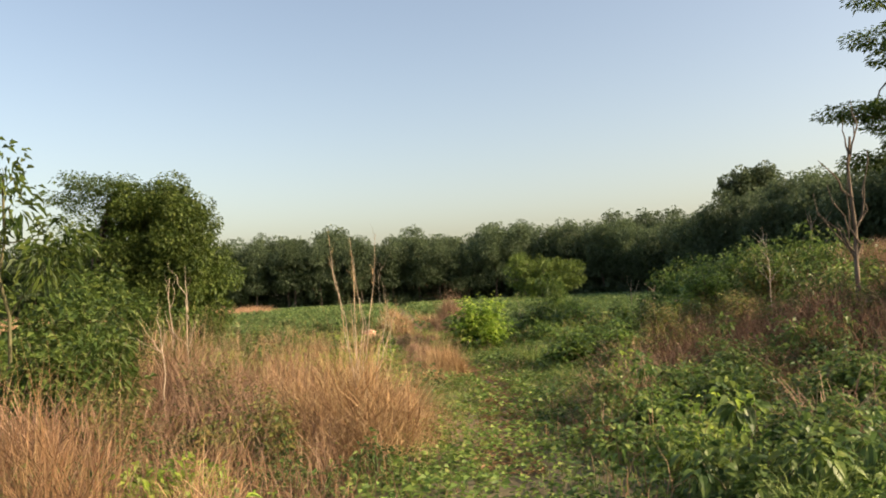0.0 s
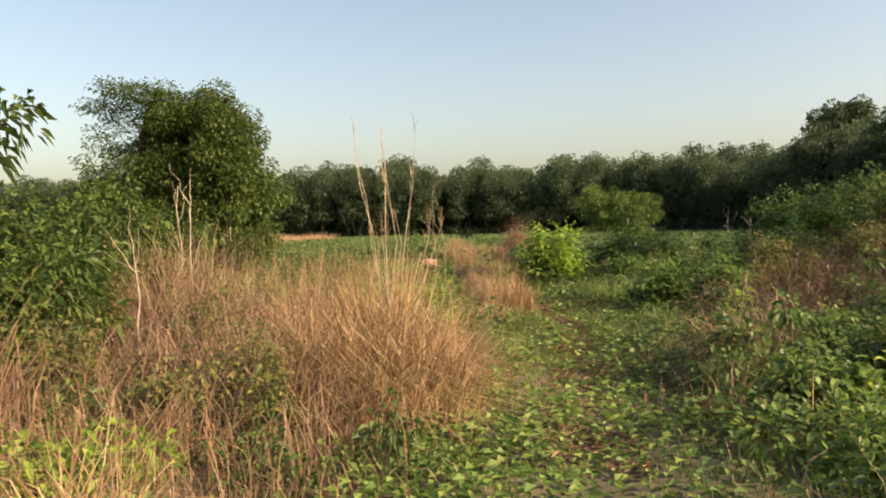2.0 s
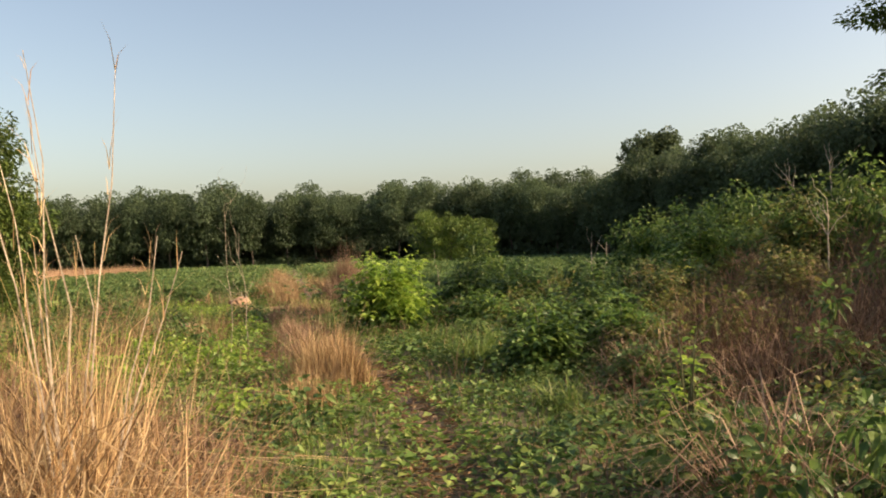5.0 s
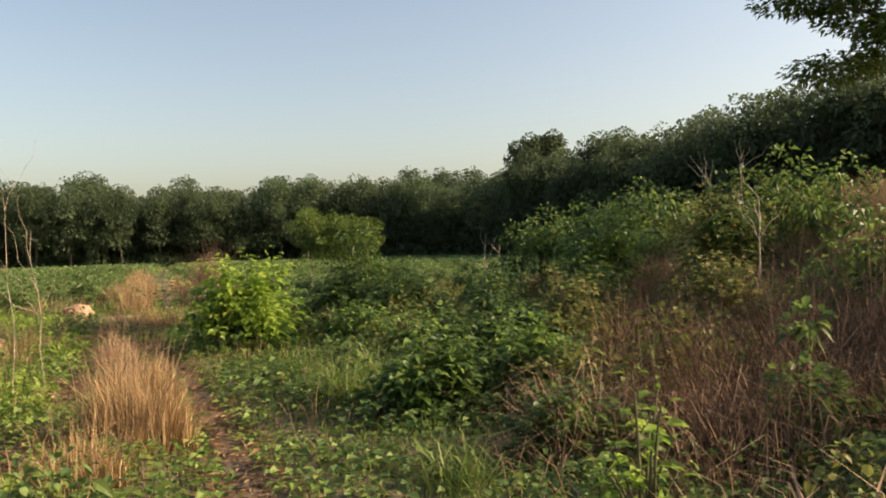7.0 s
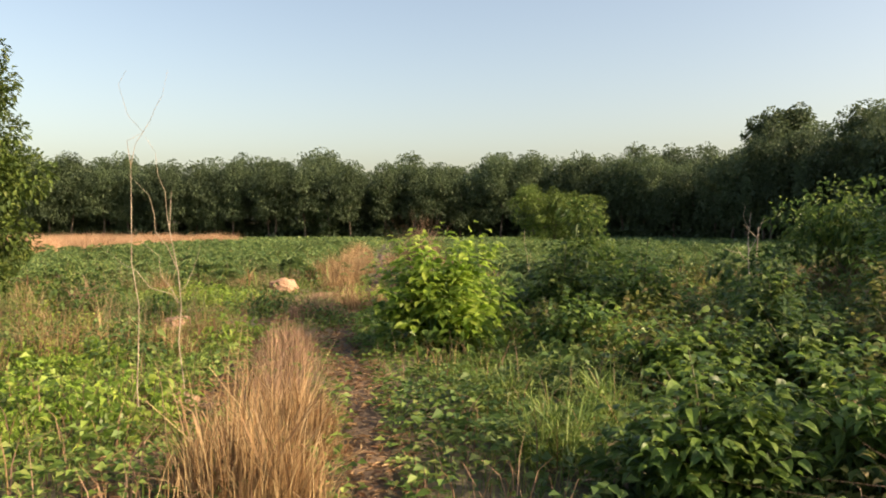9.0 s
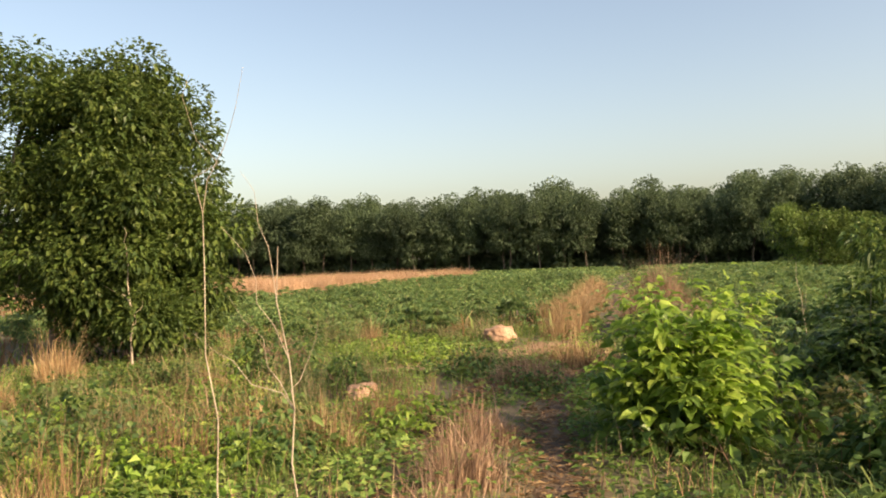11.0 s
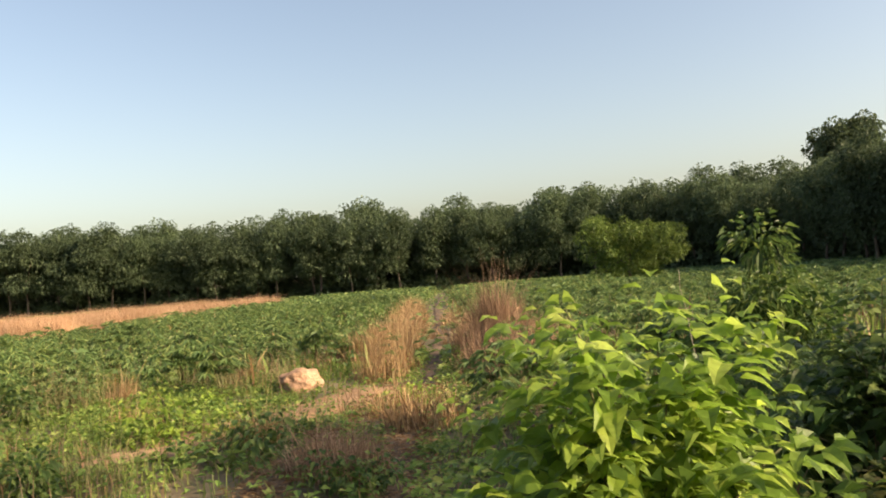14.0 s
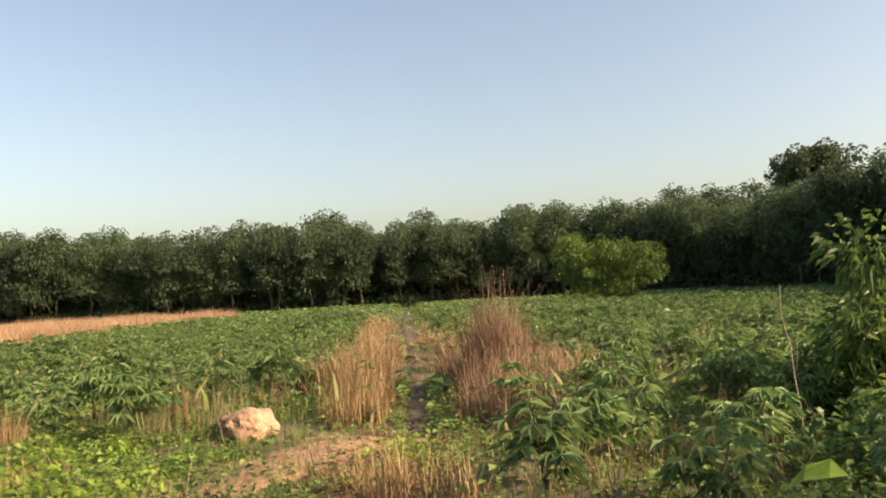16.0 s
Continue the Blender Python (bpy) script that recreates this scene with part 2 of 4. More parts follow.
def crooked(p0, p1, n=5, wander=0.1):
    p0, p1 = np.asarray(p0, float), np.asarray(p1, float)
    ts = np.linspace(0, 1, n)
    pts = p0 + (p1 - p0) * ts[:, None]
    pts[1:-1] += rng.normal(0, wander, (n - 2, 3)) * np.linalg.norm(p1 - p0) * 0.5
    return pts


# ---------- ground, one sheet to the horizon ----------
def axis(lo, hi, step, far):
    mid = np.arange(lo, hi + 1e-6, step)
    g = np.geomspace(1, far, 16)
    return np.concatenate([lo - g[::-1], mid, hi + g])


gx, gy = axis(-16, 18, 0.25, 2500), axis(-6, 45, 0.25, 2500)
X, Y = np.meshgrid(gx, gy)
nx, ny = len(gx), len(gy)
i, j = np.meshgrid(np.arange(nx - 1), np.arange(ny - 1))
q = (j * nx + i).ravel()
ground = new("ground", mesh("ground", np.stack([X, Y, land(X, Y)], -1), np.stack([q, q + 1, q + nx + 1, q + nx], 1), M_SOIL, True))
tagged(ground, "brown soil littered with dead plant matter", "ground", kind="structure")


def strip(name, line, half, mat, label, lift=0.006, step=0.12, cat="path"):
    """A trodden strip of bare earth that follows the land, with ragged edges."""
    ys = np.arange(line[0][1], line[-1][1], step)
    cx = np.interp(ys, [p[1] for p in line], [p[0] for p in line])
    w = half * (1 + 0.35 * wob(ys * 3, ys, 1.3) + 0.2 * rng.normal(0, 1, len(ys)))
    k = np.linspace(-1, 1, 7)
    xs = cx[:, None] + w[:, None] * k
    yy = np.broadcast_to(ys[:, None], xs.shape)
    zs = land(xs, yy) + lift + 0.02 * (1 - k ** 2)
    zs[:, 0] -= 0.04
    zs[:, -1] -= 0.04
    n, mcol = len(ys), 7
    a, b = np.meshgrid(np.arange(mcol - 1), np.arange(n - 1))
    q = (b * mcol + a).ravel()
    ob = new(name, mesh(name, np.stack([xs, yy, zs], -1), np.stack([q, q + 1, q + mcol + 1, q + mcol], 1), mat, True))
    return tagged(ob, label, cat, kind="structure")


strip("path", TRACK[4:], 0.17, M_DIRT, "narrow trodden footpath of bare brown earth")
SECOND = [(-1.6, 10.5), (-1.9, 13), (-2.1, 15.5), (-2.6, 18), (-3.1, 20.5), (-3.3, 22.5)]
strip("path", SECOND, 0.16, M_DIRT, "faint second wheel track of bare earth")

strip("bare_soil", [(-4.9, 22.6), (-4.6, 24), (-3.9, 25.4), (-3.4, 26.6)], 0.7, M_SAND, "bare patch of dry orange soil by the path", 0.02, cat="bare soil")

# ---------- grass cover ----------
BARE = [(-4.9, 22.6), (-4.6, 24), (-3.9, 25.4), (-3.4, 26.6)]


def bare(x, y):
    """Where the soil lies open."""
    c = np.interp(y, [p[1] for p in BARE], [p[0] for p in BARE])
    worn = (y > 18.5) & (y < 27.5) & (np.abs(x - track(y) + 0.9) < 0.8) & (wob(x, y, 1.6, 3.0) > -0.15)
    return worn | (y > 22.5) & (y < 26.7) & (np.abs(x - c) < 0.5 + 0.25 * wob(x, y, 2.7))


def scatter(n, x0, x1, y0, y1):
    return rng.uniform(x0, x1, n), rng.uniform(y0, y1, n)


def dryness(x, y):
    """0 green, 1 dry."""
    lef = smooth((-0.9 - x) / 0.8) * smooth((13.2 - y) / 2.5)
    rig = smooth((x - 2.5 - 0.05 * y) / 2.2) * smooth((34 - y) / 6)
    return np.clip(0.16 + 0.8 * np.maximum(lef, rig * 0.85) + 0.32 * wob(x, y, 0.75, 2.0), 0, 1)


def cover(name, n, box, mat, want, h, w, lean, label, keep=1.0, clear=0.2):
    x, y = scatter(n, *box)
    d1 = np.abs(x - track(y))
    d2 = np.where((y > 10) & (y < 23), np.abs(x - np.interp(y, [p[1] for p in SECOND], [p[0] for p in SECOND])), 9)
    ok = (np.minimum(d1, d2 + 0.06) > clear * (0.75 + 0.5 * rng.random(n))) & (rng.random(n) < want(x, y) * keep * np.where(bare(x, y), 0.24, 1))
    x, y = x[ok], y[ok]
    tall = h * (0.45 + 0.75 * rng.random(len(x))) * (0.75 + 0.5 * (0.5 + 0.5 * wob(x, y, 1.9, 4.0)))
    tall = tall * (0.45 + 0.55 * smooth((np.abs(x - track(y)) - 0.2) / 0.9))
    v, f4, f3 = blade_arrays(np.stack([x, y, land(x, y) - 0.01], 1), tall, rng.uniform(0.1, lean, len(x)), w * rng.uniform(0.6, 1.3, len(x)))
    ob = new(name, mesh(name, v, [f4, f3], mat))
    return tagged(ob, label, "grass", kind="stuff")


cover("green_grass", 190000, (-11, 9, -1, 30), M_GREEN, lambda x, y: 1 - dryness(x, y), 0.17, 0.01, 0.9, "fresh green grass growing along the path")
cover("dry_grass", 150000, (-12, 13, 0, 30), M_TAWNY, lambda x, y: dryness(x, y) ** 1.3, 0.36, 0.008, 1.3, "dry straw-coloured grass over rough ground")
cover("dead_grass", 130000, (-10, 13, 2, 32), M_RUST, lambda x, y: dryness(x, y) ** 1.3 * np.clip(0.7 + 0.6 * wob(x, y, 0.9, 7), 0, 1), 0.45, 0.008, 1.2, "rust-brown dead grass among the straw")
cover("field_grass", 60000, (-60, 30, 28, 94), M_GREEN, lambda x, y: (0.6 + 0.4 * wob(x, y, 0.25)) * ((x > -21) | (y > 76)), 0.5, 0.05, 0.5, "green grass and weeds across the far field", clear=0.5)
cover("field_straw", 16000, (-40, 30, 26, 90), M_STRAW, lambda x, y: np.clip(0.1 + 0.8 * wob(x, y, 0.17, 3), 0, 1) + 0.7 * np.exp(-((x - track(y) - 0.8) / 1.1) ** 2), 0.55, 0.035, 0.5, "straw-coloured grass in patches on the field", clear=0.4)


def weeds(name, n, box, mat, want, h, size, label, big=False):
    x, y = scatter(n, *box)
    ok = (np.abs(x - track(y)) > np.where(y > 12, 0.13, 0.03) * (0.4 + 0.9 * rng.random(n))) & (rng.random(n) < want(x, y) * np.where(bare(x, y), 0.24, 1))
    x, y = x[ok], y[ok]
    m = len(x)
    z = land(x, y) + h * rng.random(m) * (0.6 + 0.6 * wob(x, y, 2.2, 1.5)).clip(0.1, 1.4)
    az = rng.uniform(0, 2 * np.pi, m)
    d = np.stack([np.cos(az), np.sin(az), rng.uniform(-0.1, 0.6, m)], 1)
    s = size * rng.uniform(0.6, 1.35, m)
    v, f = leaf_arrays(np.stack([x, y, z], 1), d, s, s * 0.62)
    return tagged(new(name, mesh(name, v, f, mat)), label, "weeds", kind="stuff")


on_track = lambda x, y: 0.8 * ((np.abs(x - track(y)) < 0.3) | (np.abs(x - np.interp(y, [p[1] for p in SECOND], [p[0] for p in SECOND])) < 0.26))
x, y = scatter(70000, -4, 0.6, 7, 27)
ok = (rng.random(len(x)) < on_track(x, y)) & (wob(x, y, 2.4, 6) > -0.45)
x, y = x[ok], y[ok]
az = rng.uniform(0, 2 * np.pi, len(x))
v, f = leaf_arrays(np.stack([x, y, land(x, y) + rng.uniform(0.02, 0.045, len(x))], 1), np.stack([np.cos(az), np.sin(az), rng.uniform(-0.1, 0.35, len(x))], 1), rng.uniform(0.03, 0.12, len(x)), rng.uniform(0.006, 0.03, len(x)), 0.1)
tagged(new("leaf_litter", mesh("leaf_litter", v, f, M_TAWNY)), "withered leaves and straw littering the footpath", "litter", kind="stuff")
weeds("path_weeds", 26000, (-3.6, 0.6, 8, 27), M_WEED, lambda x, y: on_track(x, y) * np.clip(0.15 + 0.9 * wob(x, y, 1.7, 8), 0, 0.8), 0.06, 0.05, "sparse low weeds creeping over the footpath")
outside = lambda x, y: 0.85 * ((x < -10.5) | (x > 8.5) | (y < 0.3)) * smooth((34 - y) / 6)
cover("rough_grass", 80000, (-48, 34, -30, 34), M_TAWNY, outside, 0.36, 0.03, 1.0, "withered rough grass around the path and field")
cover("rough_green_grass", 90000, (-48, 34, -30, 34), M_GREEN, outside, 0.3, 0.03, 1.0, "green rough grass around the path and field")
# right of the path: weeds darkened in leaf colour in place of shade
bank = lambda x, y: smooth((x - track(y) - 0.1) / 0.6) * smooth((18.5 - y) / 2.5)
weeds("low_weeds", 420000, (-11, 9, 0, 32), M_WEED, lambda x, y: (1 - bank(x, y)) * np.clip(1.06 - dryness(x, y), 0, 1) * np.clip(0.66 + 0.6 * wob(x, y, 1.1, 5), 0.12, 1), 0.24, 0.072, "low broad-leaved green weeds covering the ground")
weeds("bank_weeds", 200000, (-1, 9, 0, 20), M_HERB_SHADE, lambda x, y: bank(x, y) * np.clip(1.0 - dryness(x, y), 0, 1) * np.clip(0.6 + 0.7 * wob(x, y, 1.2, 3), 0.1, 1), 0.3, 0.075, "low green weeds covering the slope, with shade in their colour")
weeds("field_weeds", 60000, (-45, 30, 28, 92), M_CROP, lambda x, y: (0.55 + 0.45 * wob(x, y, 0.3, 9)) * ((x > -21) | (y < 34)), 0.6, 0.22, "low green weeds between the crop plants")


# ---------- grass clumps ----------
def clump_mesh(n, r, h, w, lean, mat, splay=1.0):
    """Blades in several sheaves, upright within, sprawling and tangled outside."""
    k = 9
    sa, sr = rng.uniform(0, 2 * np.pi, k), np.sqrt(rng.random(k)) * r
    g = rng.integers(0, k, n)
    p = np.stack([sr[g] * np.cos(sa[g]), sr[g] * np.sin(sa[g]), np.full(n, -0.02)], 1)
    p[:, :2] += rng.normal(0, r * 0.22, (n, 2))
    q = np.hypot(p[:, 0], p[:, 1]) / r
    a = np.arctan2(p[:, 1], p[:, 0])
    az = a + rng.normal(0, 1.3, n)
    sheaf = rng.uniform(0.55, 1.0, k)
    tall = h * sheaf[g] * rng.uniform(0.3, 1.0, n) * (1.1 - 0.4 * np.clip(q, 0, 1.5))
    loose = rng.random(n) < (0.3 if lean > 0.65 else 0.02)
    p[:, 2] += loose * rng.uniform(0.05, 0.55, n) * h
    bend = loose * rng.uniform(0.5, 1.6, n) + lean * rng.gamma(1.6, 0.45, n) * (0.35 + splay * q)
    v, f4, f3 = blade_arrays(p, tall, np.clip(bend, 0.02, 2.2), w * rng.uniform(0.5, 1.3, n), az)
    return mesh("tussock", v, [f4, f3], mat)


def arching(n, r, length, bend, w, mat, name="tangle"):
    """Long dry stems that rise and bow over, each a tapered ribbon of six lengths."""
    a, az = rng.uniform(0, 2 * np.pi, n), rng.uniform(0, 2 * np.pi, n)
    q = np.sqrt(rng.random(n)) * r
    p = np.stack([q * np.cos(a), q * np.sin(a), np.full(n, -0.02)], 1)
    out = np.stack([np.cos(az), np.sin(az), np.zeros(n)], 1)
    side = np.stack([-np.sin(az + 0.7), np.cos(az + 0.7), np.zeros(n)], 1)
    L = length * rng.uniform(0.45, 1.1, n)
    tilt, curl = rng.uniform(0.02, 0.5, n) * bend, rng.gamma(2.0, 0.5, n) * bend
    rows, k = [], 6
    for i in range(k + 1):
        wd = (w * rng.uniform(0.8, 1.2, n) * (1 - 0.85 * i / k) / 2)[:, None]
        rows += [p - side * wd, p + side * wd]
        ang = np.minimum(tilt + curl * ((i + 0.5) / k) ** 1.5, 2.3)
        p = p + (out * np.sin(ang)[:, None] + np.array([0, 0, 1.0]) * np.cos(ang)[:, None]) * (L / k)[:, None]
        p[:, 2] = np.maximum(p[:, 2], 0.02)
    v = np.stack(rows, 1).reshape(-1, 3)
    o = (np.arange(n) * 2 * (k + 1))[:, None]
    f = np.concatenate([o + [2 * i, 2 * i + 1, 2 * i + 3, 2 * i + 2] for i in range(k)])
    return mesh(name, v, f, mat)


def tall_grass(x, y, n, r, length, bend, w, mat, label, name="tall_grass_clump", under=500, group="tall clumps"):
    c = thing(name, x, y, label, "grass clump", group)
    part("tangle", arching(n, r, length, bend, w, mat), c)
    if under:
        tagged(part("tussock", clump_mesh(under, r, length * 0.55, w, 1.1, M_TAWNY), c), kind="stuff")
    return c


def grass_clump(name, x, y, n, r, h, w, lean, mat, label, group="", stalks=0, tall=2.4, splay=1.0):
    c = thing(name, x, y, label, "grass clump", group)
    tagged(part("tussock", clump_mesh(n, r, h, w, lean, mat, splay), c), kind="stuff")
    part("tangle", arching(max(n // 14, 12), r * 0.8, h * 1.15, 0.4 + 0.8 * lean, w * 0.9, mat), c)
    for _ in range(stalks):
        b = rng.normal(0, r * 0.05, 3) * [1, 1, 0]
        t = b + [rng.normal(0, 0.2), rng.normal(0, 0.2), tall * rng.uniform(0.55, 1.0)]
        pts = crooked(b, t, 6, 0.03)
        v, f = tube(pts, np.linspace(0.008, 0.002, 6), 4)
        st = part("stalk", mesh("stalk", v, f, M_PALE), c)
        m = 13
        k = rng.uniform(0.55, 1.0, m)
        pp = b + (t - b) * k[:, None]
        pv, pf4, pf3 = blade_arrays(pp, rng.uniform(0.08, 0.22, m), rng.uniform(0.1, 0.9, m), 0.004)
        tagged(part("plume", mesh("plume", pv, [pf4, pf3], M_STRAW), st), kind="stuff")
    return c


BIG = "large sprawling clump of dry straw-coloured grass beside the path"
grass_clump("dry_grass_clump", -1.95, 9.1, 2000, 0.75, 0.95, 0.009, 1.6, M_STRAW, BIG, "clumps by the path", 0)
grass_clump("tall_reed_tuft", -1.78, 9.45, 260, 0.16, 1.5, 0.008, 0.35, M_STRAW, "tall bleached reed stalks rising from the clump", "clumps by the path", 9, 2.5)
grass_clump("dry_grass_clump", -1.55, 8.2, 2000, 0.7, 0.8, 0.009, 2.2, M_STRAW, BIG, "clumps by the path", 0)
grass_clump("dry_grass_clump", -2.7, 8.6, 1500, 0.75, 0.8, 0.009, 1.2, M_RUST, BIG, "clumps by the path", 0)
grass_clump("dry_grass_clump", -3.0, 5.0, 240, 0.45, 1.1, 0.009, 0.7, M_TAWNY, "tall pale dry grass clump leaning outwards", "clumps by the path", 0)
grass_clump("dry_grass_clump", -2.1, 5.2, 420, 0.3, 0.8, 0.008, 0.9, M_STRAW, "small tuft of pale dry grass", "clumps by the path", 0)
for x, y, n, r, h, b, mat in [
        (-1.95, 9.7, 300, 0.35, 1.2, 0.55, M_STRAW), (-2.6, 10.3, 300, 0.6, 1.3, 0.7, M_STRAW), (-3.4, 10.6, 260, 0.6, 1.3, 0.7, M_TAWNY),
        (-4.2, 11.0, 240, 0.6, 1.4, 0.7, M_RUST), (-4.9, 11.5, 220, 0.6, 1.4, 0.6, M_STRAW), (-2.3, 11.2, 240, 0.5, 1.05, 0.9, M_STRAW),
        (-1.5, 8.6, 620, 0.5, 1.2, 1.9, M_STRAW), (-2.0, 8.2, 420, 0.6, 1.1, 1.7, M_TAWNY), (-2.9, 9.3, 300, 0.6, 1.2, 1.1, M_RUST),
        (-3.5, 8.3, 260, 0.6, 1.15, 1.3, M_RUST), (-3.1, 5.3, 150, 0.35, 1.5, 0.9, M_TAWNY), (-2.2, 5.4, 110, 0.3, 1.0, 1.3, M_STRAW),
        (-4.3, 6.6, 160, 0.45, 1.2, 1.1, M_TAWNY), (-3.4, 12.6, 240, 0.6, 1.2, 0.7, M_TAWNY), (-1.75, 10.7, 420, 0.5, 0.8, 2.3, M_RUST),
        (-2.7, 7.0, 160, 0.45, 0.9, 1.5, M_RUST), (-1.25, 9.2, 420, 0.4, 0.9, 2.0, M_TAWNY), (-2.3, 11.9, 300, 0.5, 0.7, 2.2, M_RUST)]:
    tall_grass(x, y, n, r, h, b, 0.009, mat, "tall dry grass with long bowed straw stems", under=320)
for x, y, n, r, h in [(2.7, 12.9, 420, 0.55, 1.2), (3.5, 13.6, 480, 0.65, 1.3), (3.0, 14.6, 420, 0.6, 1.2), (4.3, 14.0, 420, 0.6, 1.3), (3.7, 12.3, 380, 0.55, 1.15), (2.5, 13.8, 300, 0.45, 1.0), (5.0, 13.0, 380, 0.6, 1.3), (3.6, 15.9, 320, 0.5, 1.2), (4.7, 11.4, 320, 0.6, 1.1), (1.1, 9.4, 220, 0.3, 0.6), (0.85, 8.2, 160, 0.25, 0.5)]:
    tall_grass(x, y, n, r, h, 1.3, 0.008, M_BRAMBLE, "tangle of reddish-brown dead stems on the bank", "dead_bramble", 500, "brambles")
for k in range(34):
    x, y = rng.uniform(-9.5, -3.4), rng.uniform(16.5, 28)
    if not bool(bare(x, y)) and math.hypot(x + 4.75, y - 26.6) > 0.9 and math.hypot(x + 10.5, y - 23.4) > 2.6:
        tall_grass(x, y, 150, 0.32, rng.uniform(0.45, 0.75), 0.5, 0.007, M_OLIVE if k % 3 else M_TAWNY, "wispy upright tuft of dull grass in the weeds", "wispy_grass_tuft", 0, "tufts")
for x, y, h in [(-2.2, 27.6, 0.75), (-1.85, 28.4, 0.85), (-2.3, 28.9, 1.0), (-1.5, 29.4, 0.8), (-2.7, 30.6, 0.9), (-1.7, 27.0, 0.6)]:
    tall_grass(x, y, 300, 0.4, h, 0.7, 0.012, M_RUST, "reddish-brown dead grass beside the path", "dead_grass_clump", 500, "clumps far")
for x, y, h in [(-3.75, 27.6, 0.6), (-3.9, 28.8, 0.75), (-4.1, 30.0, 0.8), (-4.2, 31.4, 0.8), (-2.5, 24.0, 0.5)]:
    tall_grass(x, y, 280, 0.4, h, 0.6, 0.012, M_STRAW, "pale straw grass beside the path", "dry_grass_clump", 400, "clumps far")
for x, y, h in [(-3.6, 9.6, 1.0), (-4.6, 10.4, 1.15), (-5.4, 9.2, 1.0), (-3.4, 11.4, 1.0), (-5.6, 11.8, 1.2), (-4.4, 7.2, 0.9)]:
    grass_clump("dead_grass_clump", x, y, 1100, 0.6, h, 0.009, 0.9, M_RUST, "reddish-brown dead grass clump in rough growth", "dead clumps")
grass_clump("brown_grass_tuft", -1.2, 14.3, 2400, 0.34, 0.8, 0.008, 0.35, M_STRAW, "upright tuft of tawny grass between two wheel tracks", "tufts")
grass_clump("brown_grass_tuft", -1.4, 15.3, 1800, 0.32, 0.75, 0.008, 0.4, M_STRAW, "upright tuft of tawny grass between two wheel tracks", "tufts")
grass_clump("brown_grass_tuft", -1.3, 13.3, 700, 0.25, 0.5, 0.008, 0.4, M_STRAW, "upright tuft of tawny grass between two wheel tracks", "tufts")
for x, y, h in [(-1.65, 16.2, 0.6), (-1.85, 17.0, 0.55), (-2.1, 17.9, 0.6), (-2.4, 19.0, 0.55)]:
    grass_clump("brown_grass_tuft", x, y, 800, 0.28, h, 0.008, 0.5, M_RUST, "greyish-brown grass tuft between two wheel tracks", "tufts")
for x, y in [(-4.6, 19.2), (-5.6, 18.4), (-6.4, 20.6), (-3.6, 18.6), (-7.4, 17.6), (-5.9, 24.6), (-7.2, 26.4), (-3.9, 23.2), (-8.6, 19.4), (-4.2, 16.2), (-6.6, 15.8), (-9.4, 27.4), (-6.2, 28.8)]:
    grass_clump("wispy_grass_tuft", x, y, 420, 0.34, rng.uniform(0.45, 0.75), 0.007, 0.5, M_STRAW, "thin wispy tuft of pale grass in the weeds", "tufts")
grass_clump("brown_grass_tuft", -2.75, 21.9, 1200, 0.36, 0.66, 0.008, 0.6, M_RUST, "dark brown dead grass tuft by the path", "tufts")
grass_clump("brown_grass_tuft", -6.8, 22.9, 1100, 0.42, 0.6, 0.009, 0.7, M_RUST, "dark brown dead grass tuft on the field", "tufts")
grass_clump("brown_grass_tuft", -2.95, 24.6, 500, 0.25, 0.55, 0.008, 0.4, M_STRAW, "small upright tawny grass tuft", "tufts")
grass_clump("brown_grass_tuft", -9.2, 21.0, 900, 0.35, 0.85, 0.009, 0.4, M_STRAW, "pale dry grass tuft under the tree", "tufts")
grass_clump("dead_bush", -2.15, 29.8, 3000, 0.5, 1.6, 0.012, 0.3, M_RUST, "withered brown bush with upright twigs by the path", "tufts", 0, 1.6)
grass_clump("dry_grass_clump", -1.7, 30.4, 1300, 0.7, 0.8, 0.014, 0.7, M_STRAW, "pale dry grass beside the path", "clumps far")
grass_clump("dry_grass_clump", -4.7, 31.0, 1200, 0.6, 0.6, 0.014, 0.7, M_STRAW, "pale dry grass beside the path", "clumps far")
grass_clump("dry_grass_clump", -5.2, 35.0, 1200, 0.8, 0.6, 0.016, 0.7, M_STRAW, "pale dry grass beside the path", "clumps far")

for y in np.arange(30.5, 52, 1.5):
    grass_clump("dry_grass_clump", float(track(y)) - 1.05 + rng.normal(0, 0.12), y, 1100, 0.5, 0.8, 0.014, 0.6, M_STRAW, "pale dry grass beside the path", "clumps far")
    if y < 40:
        grass_clump("dry_grass_clump", float(track(y)) + 1.0 + rng.normal(0, 0.3), y, 600, 0.5, 0.6, 0.014, 0.7, M_STRAW, "pale dry grass beside the path", "clumps far")
for x, y, h in [(0.35, 15.4, 0.5), (0.8, 16.2, 0.55), (0.0, 16.7, 0.45), (0.5, 17.3, 0.5), (0.9, 12.6, 0.4), (1.2, 10.4, 0.45), (1.0, 8.8, 0.4), (1.6, 6.6, 0.45), (1.9, 5.4, 0.5)]:
    grass_clump("green_grass_tuft", x, y, 420, 0.26, h, 0.011, 1.1, M_GREEN, "tuft of long fresh green grass", "green tufts")
